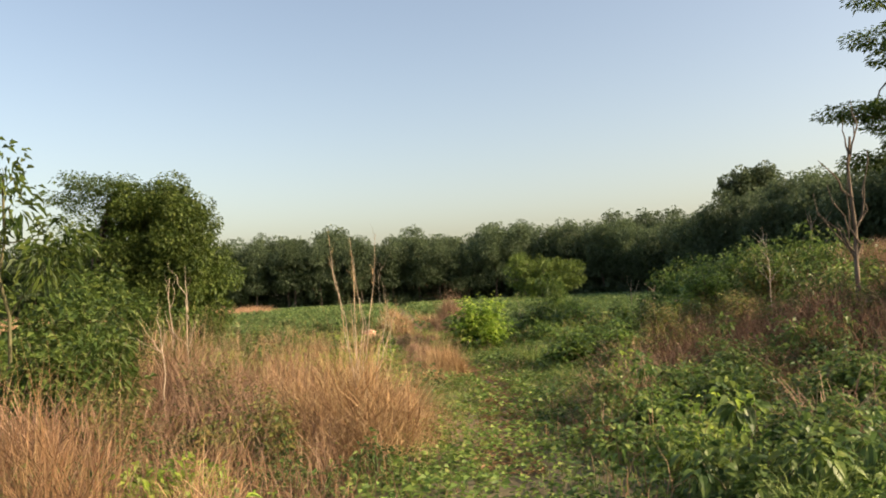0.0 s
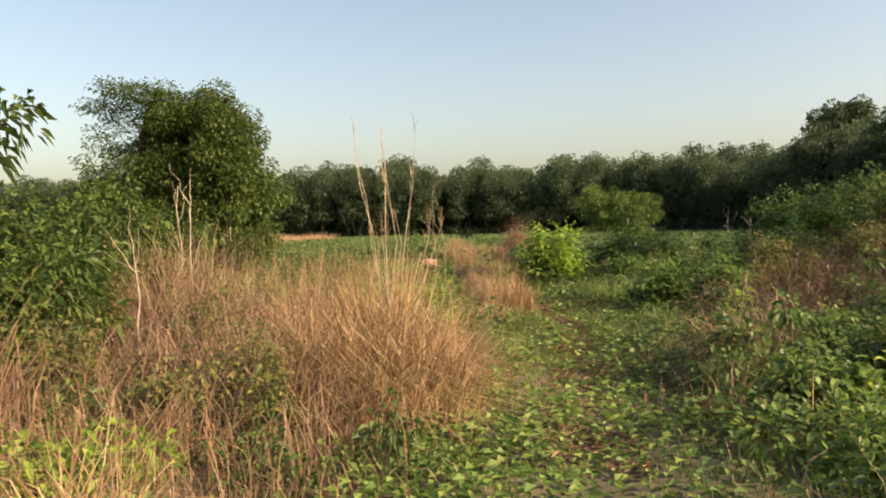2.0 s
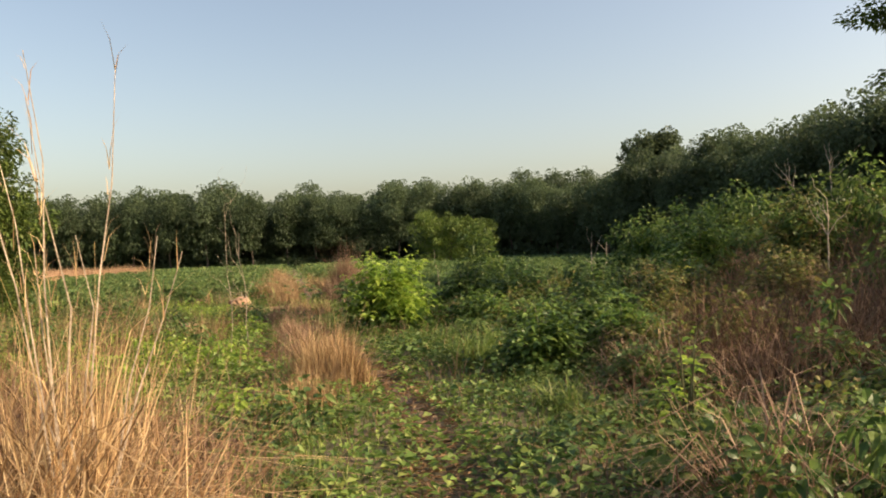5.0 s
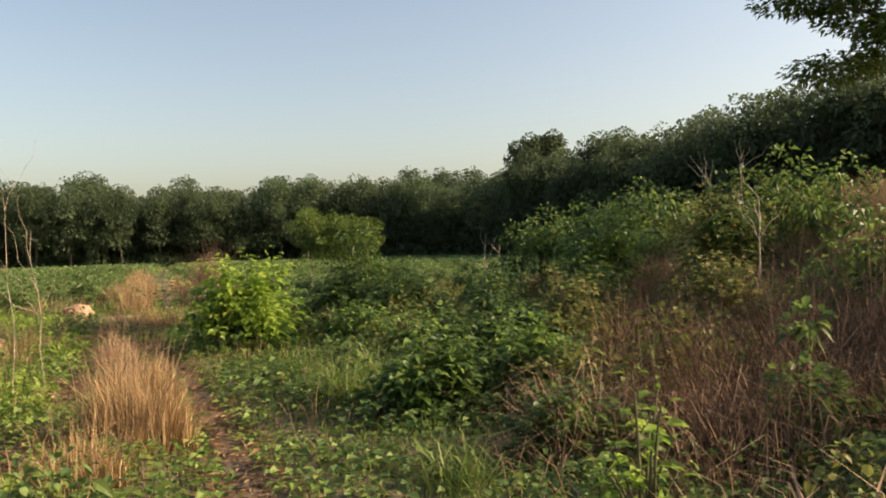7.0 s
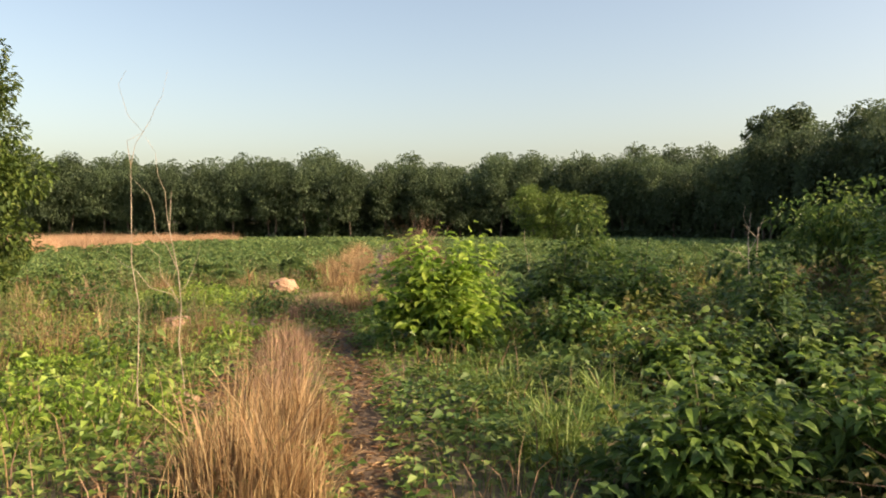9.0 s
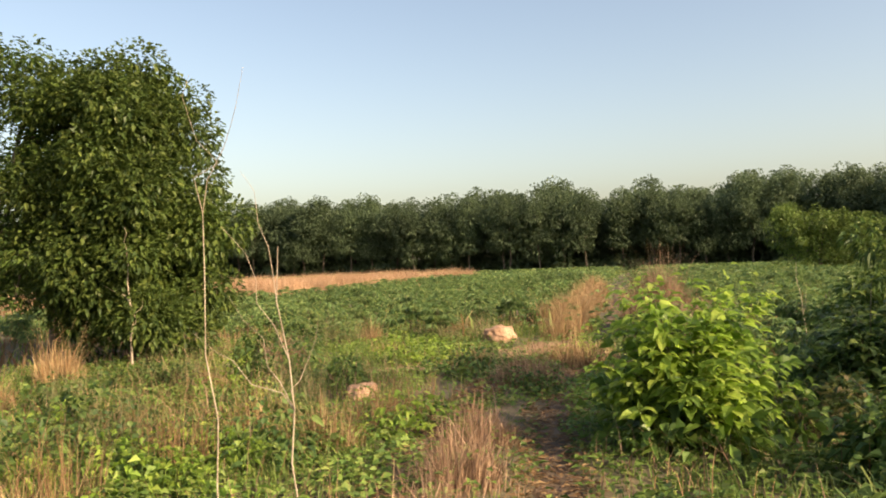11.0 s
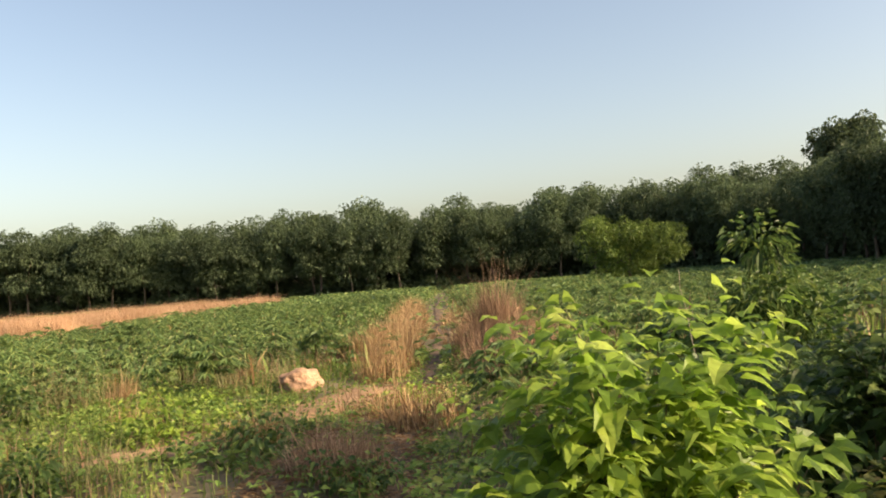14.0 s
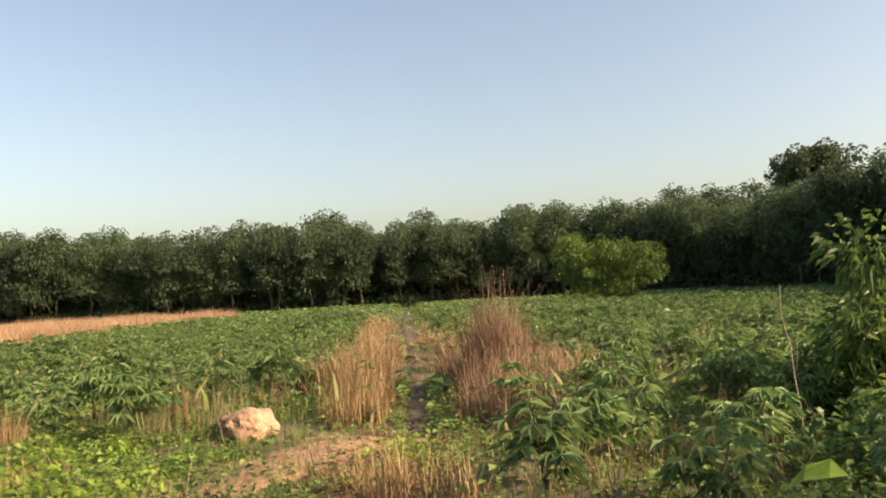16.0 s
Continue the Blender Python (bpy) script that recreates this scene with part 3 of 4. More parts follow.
for x, y in [(1.4, 9.8), (1.8, 13.2), (2.6, 12.4), (3.3, 11.6), (3.9, 13.2), (2.4, 10.8), (3.0, 7.2), (4.4, 9.4), (5.0, 12.8), (6.2, 15.8), (4.0, 15.4), (3.2, 13.0), (3.5, 14.9), (2.9, 15.8), (4.5, 14.2), (5.2, 16.2), (3.8, 16.6), (7.2, 16.6), (5.4, 19.2), (8.2, 14.6)]:
    grass_clump("dead_grass_clump", x, y, 750, 0.55, rng.uniform(0.5, 0.85), 0.009, 1.1, M_RUST, "reddish-brown dead grass clump on the bank", "dead clumps")

# ---------- a belt of tall pinkish grass on the field ----------
n = 60000
py = rng.uniform(36, 75, n)
px = -23.0 - 0.5 * np.sin(py * 0.5) - 0.4 * np.sin(py * 1.7) - 12 * rng.random(n) ** 1.6 + rng.normal(0, 0.35, n)
dip = 0.8 + 0.2 * wob(px, py, 0.9, 2.0)
v, f4, f3 = blade_arrays(np.stack([px, py, land(px, py)], 1), 1.45 * dip * rng.uniform(0.35, 1.0, n), rng.uniform(0.02, 0.5, n), 0.02)
tagged(new("tall_grass_belt", mesh("tall_grass_belt", v, [f4, f3], M_PINK)), "belt of tall pinkish dry grass across the field", "grass", kind="stuff")


# ---------- stones ----------
def stone(name, x, y, sx, sy, sz, label, seed):
    bm = bmesh.new()
    bmesh.ops.create_icosphere(bm, subdivisions=4, radius=1)
    for w in bm.verts:
        c = w.co.copy()
        k = 1 + 0.28 * noise.noise(c * 1.3 + Vector((seed, 0, 0))) + 0.14 * noise.noise(c * 3.1 + Vector((0, seed, 0))) + 0.05 * noise.noise(c * 8)
        r = max(abs(c.x), abs(c.y), abs(c.z))
        c = c * (0.6 + 0.4 / max(r, 0.5) * 0.75) * k
        w.co = Vector((c.x * sx, c.y * sy, c.z * sz))
    me = bpy.data.meshes.new(name)
    bm.to_mesh(me)
    bm.free()
    me.materials.append(M_ROCK)
    ob = new(name, me)
    ob.matrix_basis = pose(x, y, float(land(x, y)) + sz * 0.45, 0, 0, seed * 50)
    return tagged(ob, label, "rock", "stones")


stone("boulder", -4.75, 26.9, 0.32, 0.26, 0.2, "pale pinkish sandstone boulder on the weedy field", 1.0)
stone("stone", -4.45, 20.95, 0.24, 0.17, 0.12, "flat pinkish stone half sunk in weeds", 2.0)
stone("stone", -2.57, 16.7, 0.26, 0.14, 0.04, "flat grey stone lying in the wheel track", 6.3)
stone("stone", -10.3, 22.0, 0.34, 0.2, 0.13, "flat grey-brown stone under the tree", 3.0)
stone("stone", -9.6, 21.3, 0.25, 0.2, 0.12, "flat grey-brown stone under the tree", 4.2)
stone("stone", -8.2, 24.6, 0.3, 0.2, 0.1, "flat pinkish stone on the field", 5.1)


# ---------- trees and shrubs ----------
def crown_mesh(name, blobs, n, size, mat, hollow=0.55, aspect=0.5, droop=0.3, big=False, flat=0.0):
    """Leaves on uneven clumps: blobs of (x, y, z, rx, ry, rz)."""
    bl = np.asarray(blobs, float)
    vol = (bl[:, 3] * bl[:, 4] + bl[:, 4] * bl[:, 5] + bl[:, 3] * bl[:, 5])
    k = rng.choice(len(bl), n, p=vol / vol.sum())
    u = unit(rng.normal(0, 1, (n, 3)))
    r = hollow + (1.05 - hollow) * rng.random(n) ** 0.6
    p = bl[k, :3] + u * bl[k, 3:] * r[:, None]
    d = u + rng.normal(0, 0.55, (n, 3))
    d[:, 2] = d[:, 2] * (1 - flat) + rng.normal(0, 0.2, n) * flat
    L = size * rng.uniform(0.6, 1.35, n)
    v, f = leaf_arrays(p, d, L, L * aspect, droop, 0.22, big)
    return mesh(name, v, f, mat)


def dome(rx, ry, h, n, br, base=0.25):
    """Clumps that fill an uneven dome."""
    out = []
    for _ in range(n):
        a, q = rng.uniform(0, 2 * np.pi), math.sqrt(rng.random())
        x, y = rx * q * math.cos(a), ry * q * math.sin(a)
        top = h * math.sqrt(max(1 - 0.8 * q * q, 0.05)) * rng.uniform(0.75, 1.08)
        z = rng.uniform(base, 1.0) * top - br * 0.5
        s = br * rng.uniform(0.6, 1.35)
        out.append((x, y, max(z, br * 0.4), s, s, s * rng.uniform(0.6, 0.95)))
    return out


def shrub(name, x, y, rx, ry, h, n, size, mat, label, blobs=26, br=0.3, big=False, group="shrubs", aspect=0.55, droop=0.45):
    s = thing(name, x, y, label, "shrub", group)
    bl = dome(rx, ry, h, blobs, br)
    for b in bl[:9]:
        p = crooked(np.array([rng.normal(0, 0.1), rng.normal(0, 0.1), -0.05]), np.array(b[:3]), 5, 0.07)
        part("stem", mesh("stem", *tube(p, np.linspace(0.014, 0.004, 5), 5), M_STEM, True), s)
    part("foliage", crown_mesh("leaves", bl, n, size, mat, 0.35, aspect, droop, big), s)
    return s


def tree(name, x, y, label, trunk_h, trunk_r, blobs, n, size, mat, bark=M_BARK, limbs=12, group="", hollow=0.5, aspect=0.5, droop=0.3, lean=(0, 0), flat=0.0):
    t = thing(name, x, y, label, "tree", group, sink=0.08)
    top = np.array([lean[0], lean[1], trunk_h])
    tp = crooked((0, 0, 0), top, 7, 0.03)
    v, f = tube(tp, np.linspace(trunk_r, trunk_r * 0.55, 7), 9)
    part("trunk", mesh("trunk", v, f, bark, True), t)
    for b in sorted(blobs, key=lambda q: -q[5])[:limbs]:
        p = crooked(tp[rng.integers(3, 7)], np.array(b[:3]), 6, 0.06)
        v, f = tube(p, np.linspace(trunk_r * 0.45, trunk_r * 0.08, 6), 6)
        part("limb", mesh("limb", v, f, bark, True), t)
    part("crown", crown_mesh("crown", blobs, n, size, mat, hollow, aspect, droop, False, flat), t)
    return t


def ball(cx, cy, cz, rx, ry, rz, n, br):
    out = []
    for u in unit(rng.normal(0, 1, (n, 3))):
        k = rng.uniform(0.35, 0.9)
        s = br * rng.uniform(0.6, 1.3)
        out.append((cx + u[0] * rx * k, cy + u[1] * ry * k, cz + u[2] * rz * k, s, s, s * 0.8))
    return out


# two trees grown together at the field's edge: a broad-leaved one and a feathery one
def block(cx, cy, cz, rx, ry, rz, n, br):
    """Clumps over an upright, full-shouldered crown."""
    out = []
    for u in unit(rng.normal(0, 1, (n, 3))):
        w = np.sign(u) * np.abs(u) ** 0.68
        k, s = rng.uniform(0.6, 0.92), br * rng.uniform(0.6, 1.3)
        out.append((cx + w[0] * rx * k, cy + w[1] * ry * k, cz + w[2] * rz * k, s, s, s * 0.85))
    return out


tree("round_tree", -10.25, 23.5, "dense broad-leaved green tree with leaves down to the ground", 4.0, 0.12,
     block(-0.1, 0, 3.15, 1.3, 1.6, 2.4, 110, 0.48) + block(0.4, 0, 1.9, 1.45, 1.6, 1.6, 60, 0.48) + ball(0, 0, 2.8, 1.0, 1.2, 2.0, 30, 0.6), 84000, 0.1, M_ROUND, limbs=16, aspect=0.6)
tree("feathery_tree", -11.75, 23.2, "dark tree with layered feathery foliage beside a denser tree", 4.9, 0.11,
     [(rng.uniform(-1.0, 1.0), rng.uniform(-1.3, 1.3), z + rng.normal(0, 0.15), rng.uniform(0.45, 0.85), rng.uniform(0.45, 0.85), 0.24) for z in np.linspace(1.2, 5.35, 80)],
     24000, 0.11, M_TREE, limbs=20, hollow=0.2, aspect=0.4, flat=0.6)

# plantation: trees in variants, copied along the wood's edge
EDGE = [(-120, 84), (-60, 94), (-5, 96), (4, 97), (9, 95), (13, 90), (16.5, 82), (20, 66), (24.5, 51), (29, 37), (34, 22)]
seg = np.cumsum([0] + [math.dist(EDGE[k], EDGE[k + 1]) for k in range(len(EDGE) - 1)])


def edge_at(s):
    return np.interp(s, seg, [p[0] for p in EDGE]), np.interp(s, seg, [p[1] for p in EDGE])


kinds = []
for k in range(6):
    h = rng.uniform(8.0, 9.2)
    bl = ball(0, 0, h * 0.66, 2.2, 2.2, h * 0.27, 20, 0.95) + ball(0, 0, h * 0.42, 2.1, 2.1, h * 0.2, 14, 0.9) + ball(0, 0, h * 0.9, 0.9, 0.9, 0.6, 4, 0.55)
    kinds.append((bl, h))
first = {}
for row in range(3):
    s = 1.5 * row
    while s < seg[-1]:
        x, y = edge_at(s)
        x2, y2 = edge_at(min(s + 1, seg[-1]))
        tx, ty = x2 - x, y2 - y
        l = math.hypot(tx, ty) or 1
        x, y = x - ty / l * row * 4.2 + rng.normal(0, 0.4), y + tx / l * row * 4.2 + rng.normal(0, 0.4)
        k = int(rng.integers(6))
        if k not in first:
            first[k] = tree("plantation_tree", x, y, "dark green plantation tree in a dense row", kinds[k][1] * 0.7, 0.11,
                                kinds[k][0], 5600, 0.25, M_WOOD, limbs=2, group="plantation", hollow=0.6, aspect=0.6)
        else:
            again(first[k], x, y, rng.uniform(0, 360), rng.uniform(0.9, 1.06) * (1.02 + 0.05 * math.sin(s * 0.21) + 0.04 * math.sin(s * 0.53) + (0.1 if s > 152 else 0.05 if s < 100 else 0.0)) * float(np.interp(s, [138, 144, 160, 176], [1.0, 0.88, 0.92, 1.0])) + 0.06 * row, 0.1)
        s += (1.9 if row and 110 < s < 150 else 2.6) * rng.uniform(0.8, 1.2)
# the wood's corner
for k in range(34):
    a, r = radians(rng.uniform(-10, 85)), rng.uniform(3.5, 17)
    again(first[k % 6], 10.5 + r * math.sin(a), 94 + r * math.cos(a), rng.uniform(0, 360), rng.uniform(0.9, 1.0), 0.1)
# bushes added under the plantation's trees, standing in for the shade between trunks
under = None
for row in range(3):
    for s in np.arange(row * 0.8, seg[-1] - 2, 2.2):
        x, y = edge_at(s)
        x2, y2 = edge_at(s + 1)
        l = math.hypot(x2 - x, y2 - y)
        o = 1.8 + row * 3.8
        x, y = x - (y2 - y) / l * o + rng.normal(0, 0.5), y + (x2 - x) / l * o + rng.normal(0, 0.5)
        if under is None:
            under = thing("understorey_filler", x, y, "added filler bush standing in for shade between the plantation trunks", "bush", "understorey")
            part("foliage", crown_mesh("foliage", dome(1.9, 1.9, 3.4, 22, 0.8), 900, 0.5, M_WOOD, 0.4, 0.6), under)
        else:
            again(under, x, y, rng.uniform(0, 360), rng.uniform(0.8, 1.2))
for k in range(30):
    a, r = radians(rng.uniform(-10, 85)), rng.uniform(4, 14)
    again(under, 10.5 + r * math.sin(a), 94 + r * math.cos(a), rng.uniform(0, 360), rng.uniform(0.9, 1.2))
# a taller tree over the wood
tree("tall_tree", 53, 175, "broad tall tree rising above the plantation", 22, 0.5, ball(0, 0, 20.3, 7.0, 7.0, 4.4, 40, 1.9) + ball(-3.5, 0, 17.5, 5, 5, 3.0, 18, 1.7) + ball(3.5, 0, 17, 5, 5, 3.0, 14, 1.7), 8000, 0.8, M_WOOD, limbs=9, hollow=0.6, aspect=0.6)
# lighter twin-crowned tree in front of the wood
tree("young_tree", 2.7, 64, "light green twin-crowned young tree on the field", 2.6, 0.12,
     ball(-1.1, 0, 3.0, 2.1, 1.9, 2.2, 34, 0.5) + ball(2.0, 0, 2.4, 1.5, 1.5, 1.7, 24, 0.45) + ball(0.6, 0, 2.6, 1.5, 1.5, 1.6, 20, 0.45) + ball(0.2, 0, 1.2, 3.0, 1.7, 1.0, 22, 0.5), 14000, 0.17, M_LIGHT, limbs=8, hollow=0.3)
# feathery tree on the bank
tree("feathery_tree", 10.3, 19.3, "tall dark tree with layered feathery foliage on a bank", 6.2, 0.13,
     [(rng.uniform(-1.5, 1.5), rng.uniform(-1.5, 1.5), z + rng.normal(0, 0.15), rng.uniform(0.5, 0.95), rng.uniform(0.5, 0.95), 0.22) for z in np.linspace(2.4, 6.4, 34)],
     17000, 0.13, M_TREE, limbs=20, hollow=0.2, aspect=0.42, flat=0.7)
# sapling with long leaves
tree("sapling", -5.45, 8.3, "slender sapling with drooping glossy green leaves", 2.7, 0.025,
     [(0, 0, 3.0, 0.3, 0.3, 0.3), (0.1, 0, 2.6, 0.33, 0.3, 0.3), (0.6, 0.1, 2.2, 0.38, 0.35, 0.25), (0.55, -0.1, 1.9, 0.3, 0.3, 0.25), (-0.5, 0.1, 1.9, 0.4, 0.35, 0.3), (-0.2, 0, 2.2, 0.3, 0.3, 0.25)],
     800, 0.125, M_TREE, bark=M_STEM, limbs=6, hollow=0.2, aspect=0.32, droop=0.6)

# leafy bushes: arching shoots that carry their leaves in turn, drooping at the tips
def shoot_bush(name, x, y, rx, ry, h, shoots, leaf, mat, label, per=16, fill=900, group="shrubs", aspect=0.58, inner=None, spread=0.62):
    b = thing(name, x, y, label, "shrub", group)
    P, D, L = [], [], []
    for k in range(shoots):
        a, q = rng.uniform(0, 2 * np.pi), math.sqrt(rng.random())
        top = h * math.sqrt(max(1 - 0.75 * q * q, 0.1)) * rng.uniform(spread, 1.12)
        e = np.array([rx * q * math.cos(a), ry * q * math.sin(a), top])
        r0 = np.array([rng.normal(0, 0.12) * rx, rng.normal(0, 0.12) * ry, -0.05])
        bow = np.array([e[0] * 0.35, e[1] * 0.35, top * 0.72])
        ts = np.linspace(0, 1, 7)[:, None]
        line = r0 * (1 - ts) ** 2 + 2 * bow * ts * (1 - ts) + e * ts ** 2
        if k < 12:
            part("stem", mesh("stem", *tube(line, np.linspace(0.012, 0.003, 7), 5), M_STEM, True), b)
        t = np.sort(rng.uniform(0.35, 1.0, per))
        t[-1] = 1.0
        t = t[:, None]
        c = r0 * (1 - t) ** 2 + 2 * bow * t * (1 - t) + e * t ** 2
        az = a + np.arange(per) * 2.4 + rng.normal(0, 0.4, per)
        d = np.stack([np.cos(az), np.sin(az), rng.normal(0.12, 0.22, per)], 1) + 0.4 * (e - bow) / max(np.linalg.norm(e - bow), 0.1)
        P.append(c + d * 0.03)
        D.append(d)
        L.append(leaf * rng.uniform(0.65, 1.25, per) * (1.12 - 0.5 * t[:, 0] ** 6))
    P, D, L = np.concatenate(P), np.concatenate(D), np.concatenate(L)
    part("foliage", mesh("leaves", *leaf_arrays(P, D, L, L * aspect, 0.5, 0.3, True), mat), b)
    # dark leaf fill: the shade inside the bush put into leaf colour
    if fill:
        part("inner_shade_foliage", crown_mesh("inner_shade_leaves", dome(rx * 0.75, ry * 0.75, h * 0.75, 24, min(rx, h) * 0.3, 0.1), fill, leaf * 0.9, inner or M_HERB_SHADE, 0.2, 0.55, 0.5), b)
    return b


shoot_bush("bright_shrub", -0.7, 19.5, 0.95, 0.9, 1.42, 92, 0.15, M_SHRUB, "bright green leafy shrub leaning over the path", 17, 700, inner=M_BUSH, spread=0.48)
for x, y, r, h, n, leaf, mat, lab in [
        (0.7, 20.9, 0.7, 1.15, 60, 0.13, M_VINE, "dark green leafy shrub behind the path"),
        (1.7, 20.8, 0.7, 1.15, 60, 0.125, M_BUSH, "dark green leafy shrub behind the path"),
        (2.75, 18.9, 0.7, 1.1, 60, 0.115, M_VINE, "vine-covered dark green shrub"),
        (0.75, 18.6, 0.65, 0.75, 60, 0.11, M_BUSH, "low spreading green shrub"),
        (1.45, 16.9, 0.7, 0.8, 75, 0.11, M_BUSH, "rounded green shrub with drooping leaves"),
        (2.3, 17.0, 0.6, 0.95, 60, 0.11, M_VINE, "rounded green shrub with drooping leaves"),
        (3.15, 17.0, 0.6, 1.2, 60, 0.1, M_YELLOW, "yellow-green shrub draped with vines"),
        (1.05, 14.6, 0.55, 0.75, 70, 0.11, M_BUSH, "low green shrub with heart-shaped leaves"),
        (1.95, 14.7, 0.6, 0.85, 60, 0.105, M_BUSH, "green shrub beside dead brown growth"),
        (1.7, 13.1, 0.5, 0.55, 45, 0.1, M_VINE, "low dark green shrub on the slope"),
        (4.0, 18.6, 0.75, 1.25, 60, 0.11, M_BUSH, "tall vine-covered shrub on the bank"),
        (4.9, 20.2, 0.9, 1.8, 90, 0.12, M_BUSH, "tall leafy green shrub on the bank"),
        (4.3, 15.6, 0.7, 1.0, 70, 0.1, M_YELLOW, "yellow-green shrub on the bank"),
        (5.4, 17.6, 0.75, 1.4, 60, 0.11, M_YELLOW, "vine-covered shrub on the bank"),
        (3.0, 11.2, 0.6, 0.75, 55, 0.095, M_VINE, "low dark green shrub on the slope"),
        (2.1, 10.4, 0.55, 0.6, 55, 0.09, M_BUSH, "low green shrub on the slope"),
        (2.4, 9.2, 0.6, 0.7, 60, 0.09, M_VINE, "low dark green shrub on the slope"),
        (1.5, 8.4, 0.45, 0.5, 45, 0.085, M_BUSH, "low green shrub beside the path"),
        (3.4, 8.6, 0.7, 0.85, 60, 0.09, M_VINE, "dark green shrub on the slope"),
        (2.6, 7.2, 0.6, 0.65, 55, 0.085, M_VINE, "low dark green shrub on the slope"),
        (-6.0, 10.6, 1.0, 1.45, 90, 0.12, M_TREE, "dark green bush in the thicket"),
        (-5.0, 8.4, 0.7, 1.15, 70, 0.11, M_TREE, "dark green bush in the thicket"),
        (-7.0, 9.6, 1.0, 1.6, 90, 0.12, M_TREE, "dark green bush in the thicket")]:
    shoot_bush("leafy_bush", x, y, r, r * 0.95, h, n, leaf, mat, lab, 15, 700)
shoot_bush("low_shrub", 1.56, 11.6, 0.25, 0.25, 0.8, 12, 0.11, M_SHRUB, "small light green sapling with drooping leaves", 8, 0, aspect=0.4)
shrub("low_shrub", 1.35, 7.2, 0.55, 0.5, 0.6, 1100, 0.08, M_WEED, "low green shrub beside the path", 22, 0.2, True)
shrub("vine_mound", 2.9, 14.2, 0.9, 0.8, 0.9, 1800, 0.09, M_YELLOW, "yellow-green scrub on the bank", 30, 0.24)
shrub("vine_mound", 5.6, 14.4, 1.0, 0.9, 1.0, 2200, 0.1, M_VINE, "green scrub growing on the bank", 30, 0.28)
shrub("vine_mound", 6.6, 17.4, 1.2, 1.1, 1.5, 2800, 0.1, M_VINE, "green scrub growing on the bank", 34, 0.3)
shrub("vine_mound", 5.2, 23.0, 1.5, 1.2, 1.6, 2600, 0.11, M_VINE, "green scrub growing on the bank", 34, 0.32)
shrub("vine_mound", 7.4, 12.6, 1.2, 1.0, 1.0, 2400, 0.1, M_YELLOW, "yellow-green scrub on the bank", 34, 0.28)
shrub("vine_mound", 4.4, 11.8, 0.9, 0.8, 0.9, 1700, 0.09, M_VINE, "low green scrub on the slope", 28, 0.24)
shrub("vine_mound", 2.2, 5.8, 0.5, 0.5, 0.5, 900, 0.07, M_WEED, "low green scrub on the slope", 20, 0.17)
shrub("vine_mound", 5.7, 23.2, 1.0, 0.9, 1.9, 2200, 0.11, M_VINE, "leafy green bush on the ridge of the bank", 34, 0.28, True)
shrub("vine_mound", 6.9, 22.6, 1.0, 0.9, 1.8, 2200, 0.11, M_VINE, "leafy green bush on the ridge of the bank", 34, 0.28, True)
shrub("crop_bush", 1.45, 26.4, 0.65, 0.65, 1.75, 2600, 0.15, M_VINE, "tall dark bush with fingered leaves beside the crop", 30, 0.3, aspect=0.36, droop=0.5)
shrub("low_shrub", -2.7, 7.7, 0.55, 0.5, 0.75, 520, 0.07, M_YELLOW, "olive weeds growing through the dry clump", 18, 0.18)
shrub("low_shrub", -3.9, 8.6, 0.6, 0.5, 0.7, 520, 0.07, M_YELLOW, "olive weeds growing through the dry clump", 18, 0.18)
for x, y, r in [(-1.7, 6.7, 0.4), (-3.9, 6.6, 0.5), (-2.5, 5.6, 0.4), (-3.5, 7.6, 0.45), (-1.2, 7.0, 0.35), (-2.3, 7.2, 0.4)]:
    shrub("low_shrub", x, y, r, r, 0.4, 520, 0.065, M_HERB_SHADE, "olive green weeds in front of the dry clump", 16, 0.15)
for x, y, r, h in [(-2.6, 8.1, 0.4, 0.75), (-3.3, 9.0, 0.45, 0.85), (-4.2, 8.0, 0.5, 0.8), (-3.9, 9.9, 0.5, 0.95), (-2.2, 7.5, 0.3, 0.5), (-4.9, 9.9, 0.5, 1.0), (-3.0, 7.6, 0.4, 0.6)]:
    shoot_bush("olive_weed", x, y, r, r, h, 26, 0.075, M_YELLOW, "olive weed growing through dry grass", 13, 120, "weeds")
# left side thicket
shrub("thicket_bush", -6.6, 11.6, 1.2, 1.0, 1.7, 3200, 0.12, M_TREE, "dark green bush in front of the round tree", 36, 0.32, group="thicket")
shrub("thicket_bush", -5.3, 9.0, 0.9, 0.8, 1.55, 2200, 0.13, M_TREE, "feathery green bush in the thicket", 28, 0.28, group="thicket", aspect=0.35)
shrub("thicket_bush", -7.4, 14.6, 1.4, 1.2, 2.2, 3400, 0.13, M_TREE, "dark green bush tangled with dry stems", 36, 0.36, group="thicket")
shrub("low_shrub", -2.9, 6.3, 0.5, 0.5, 0.42, 900, 0.09, M_SHRUB, "low light green weed patch", 20, 0.17)
shrub("low_shrub", -3.0, 15.6, 0.8, 0.9, 0.38, 1500, 0.08, M_SHRUB, "low light green weed patch beside the track", 26, 0.18)
shrub("low_shrub", -4.4, 17.4, 0.9, 0.8, 0.36, 1400, 0.08, M_SHRUB, "low light green weed patch", 24, 0.18)


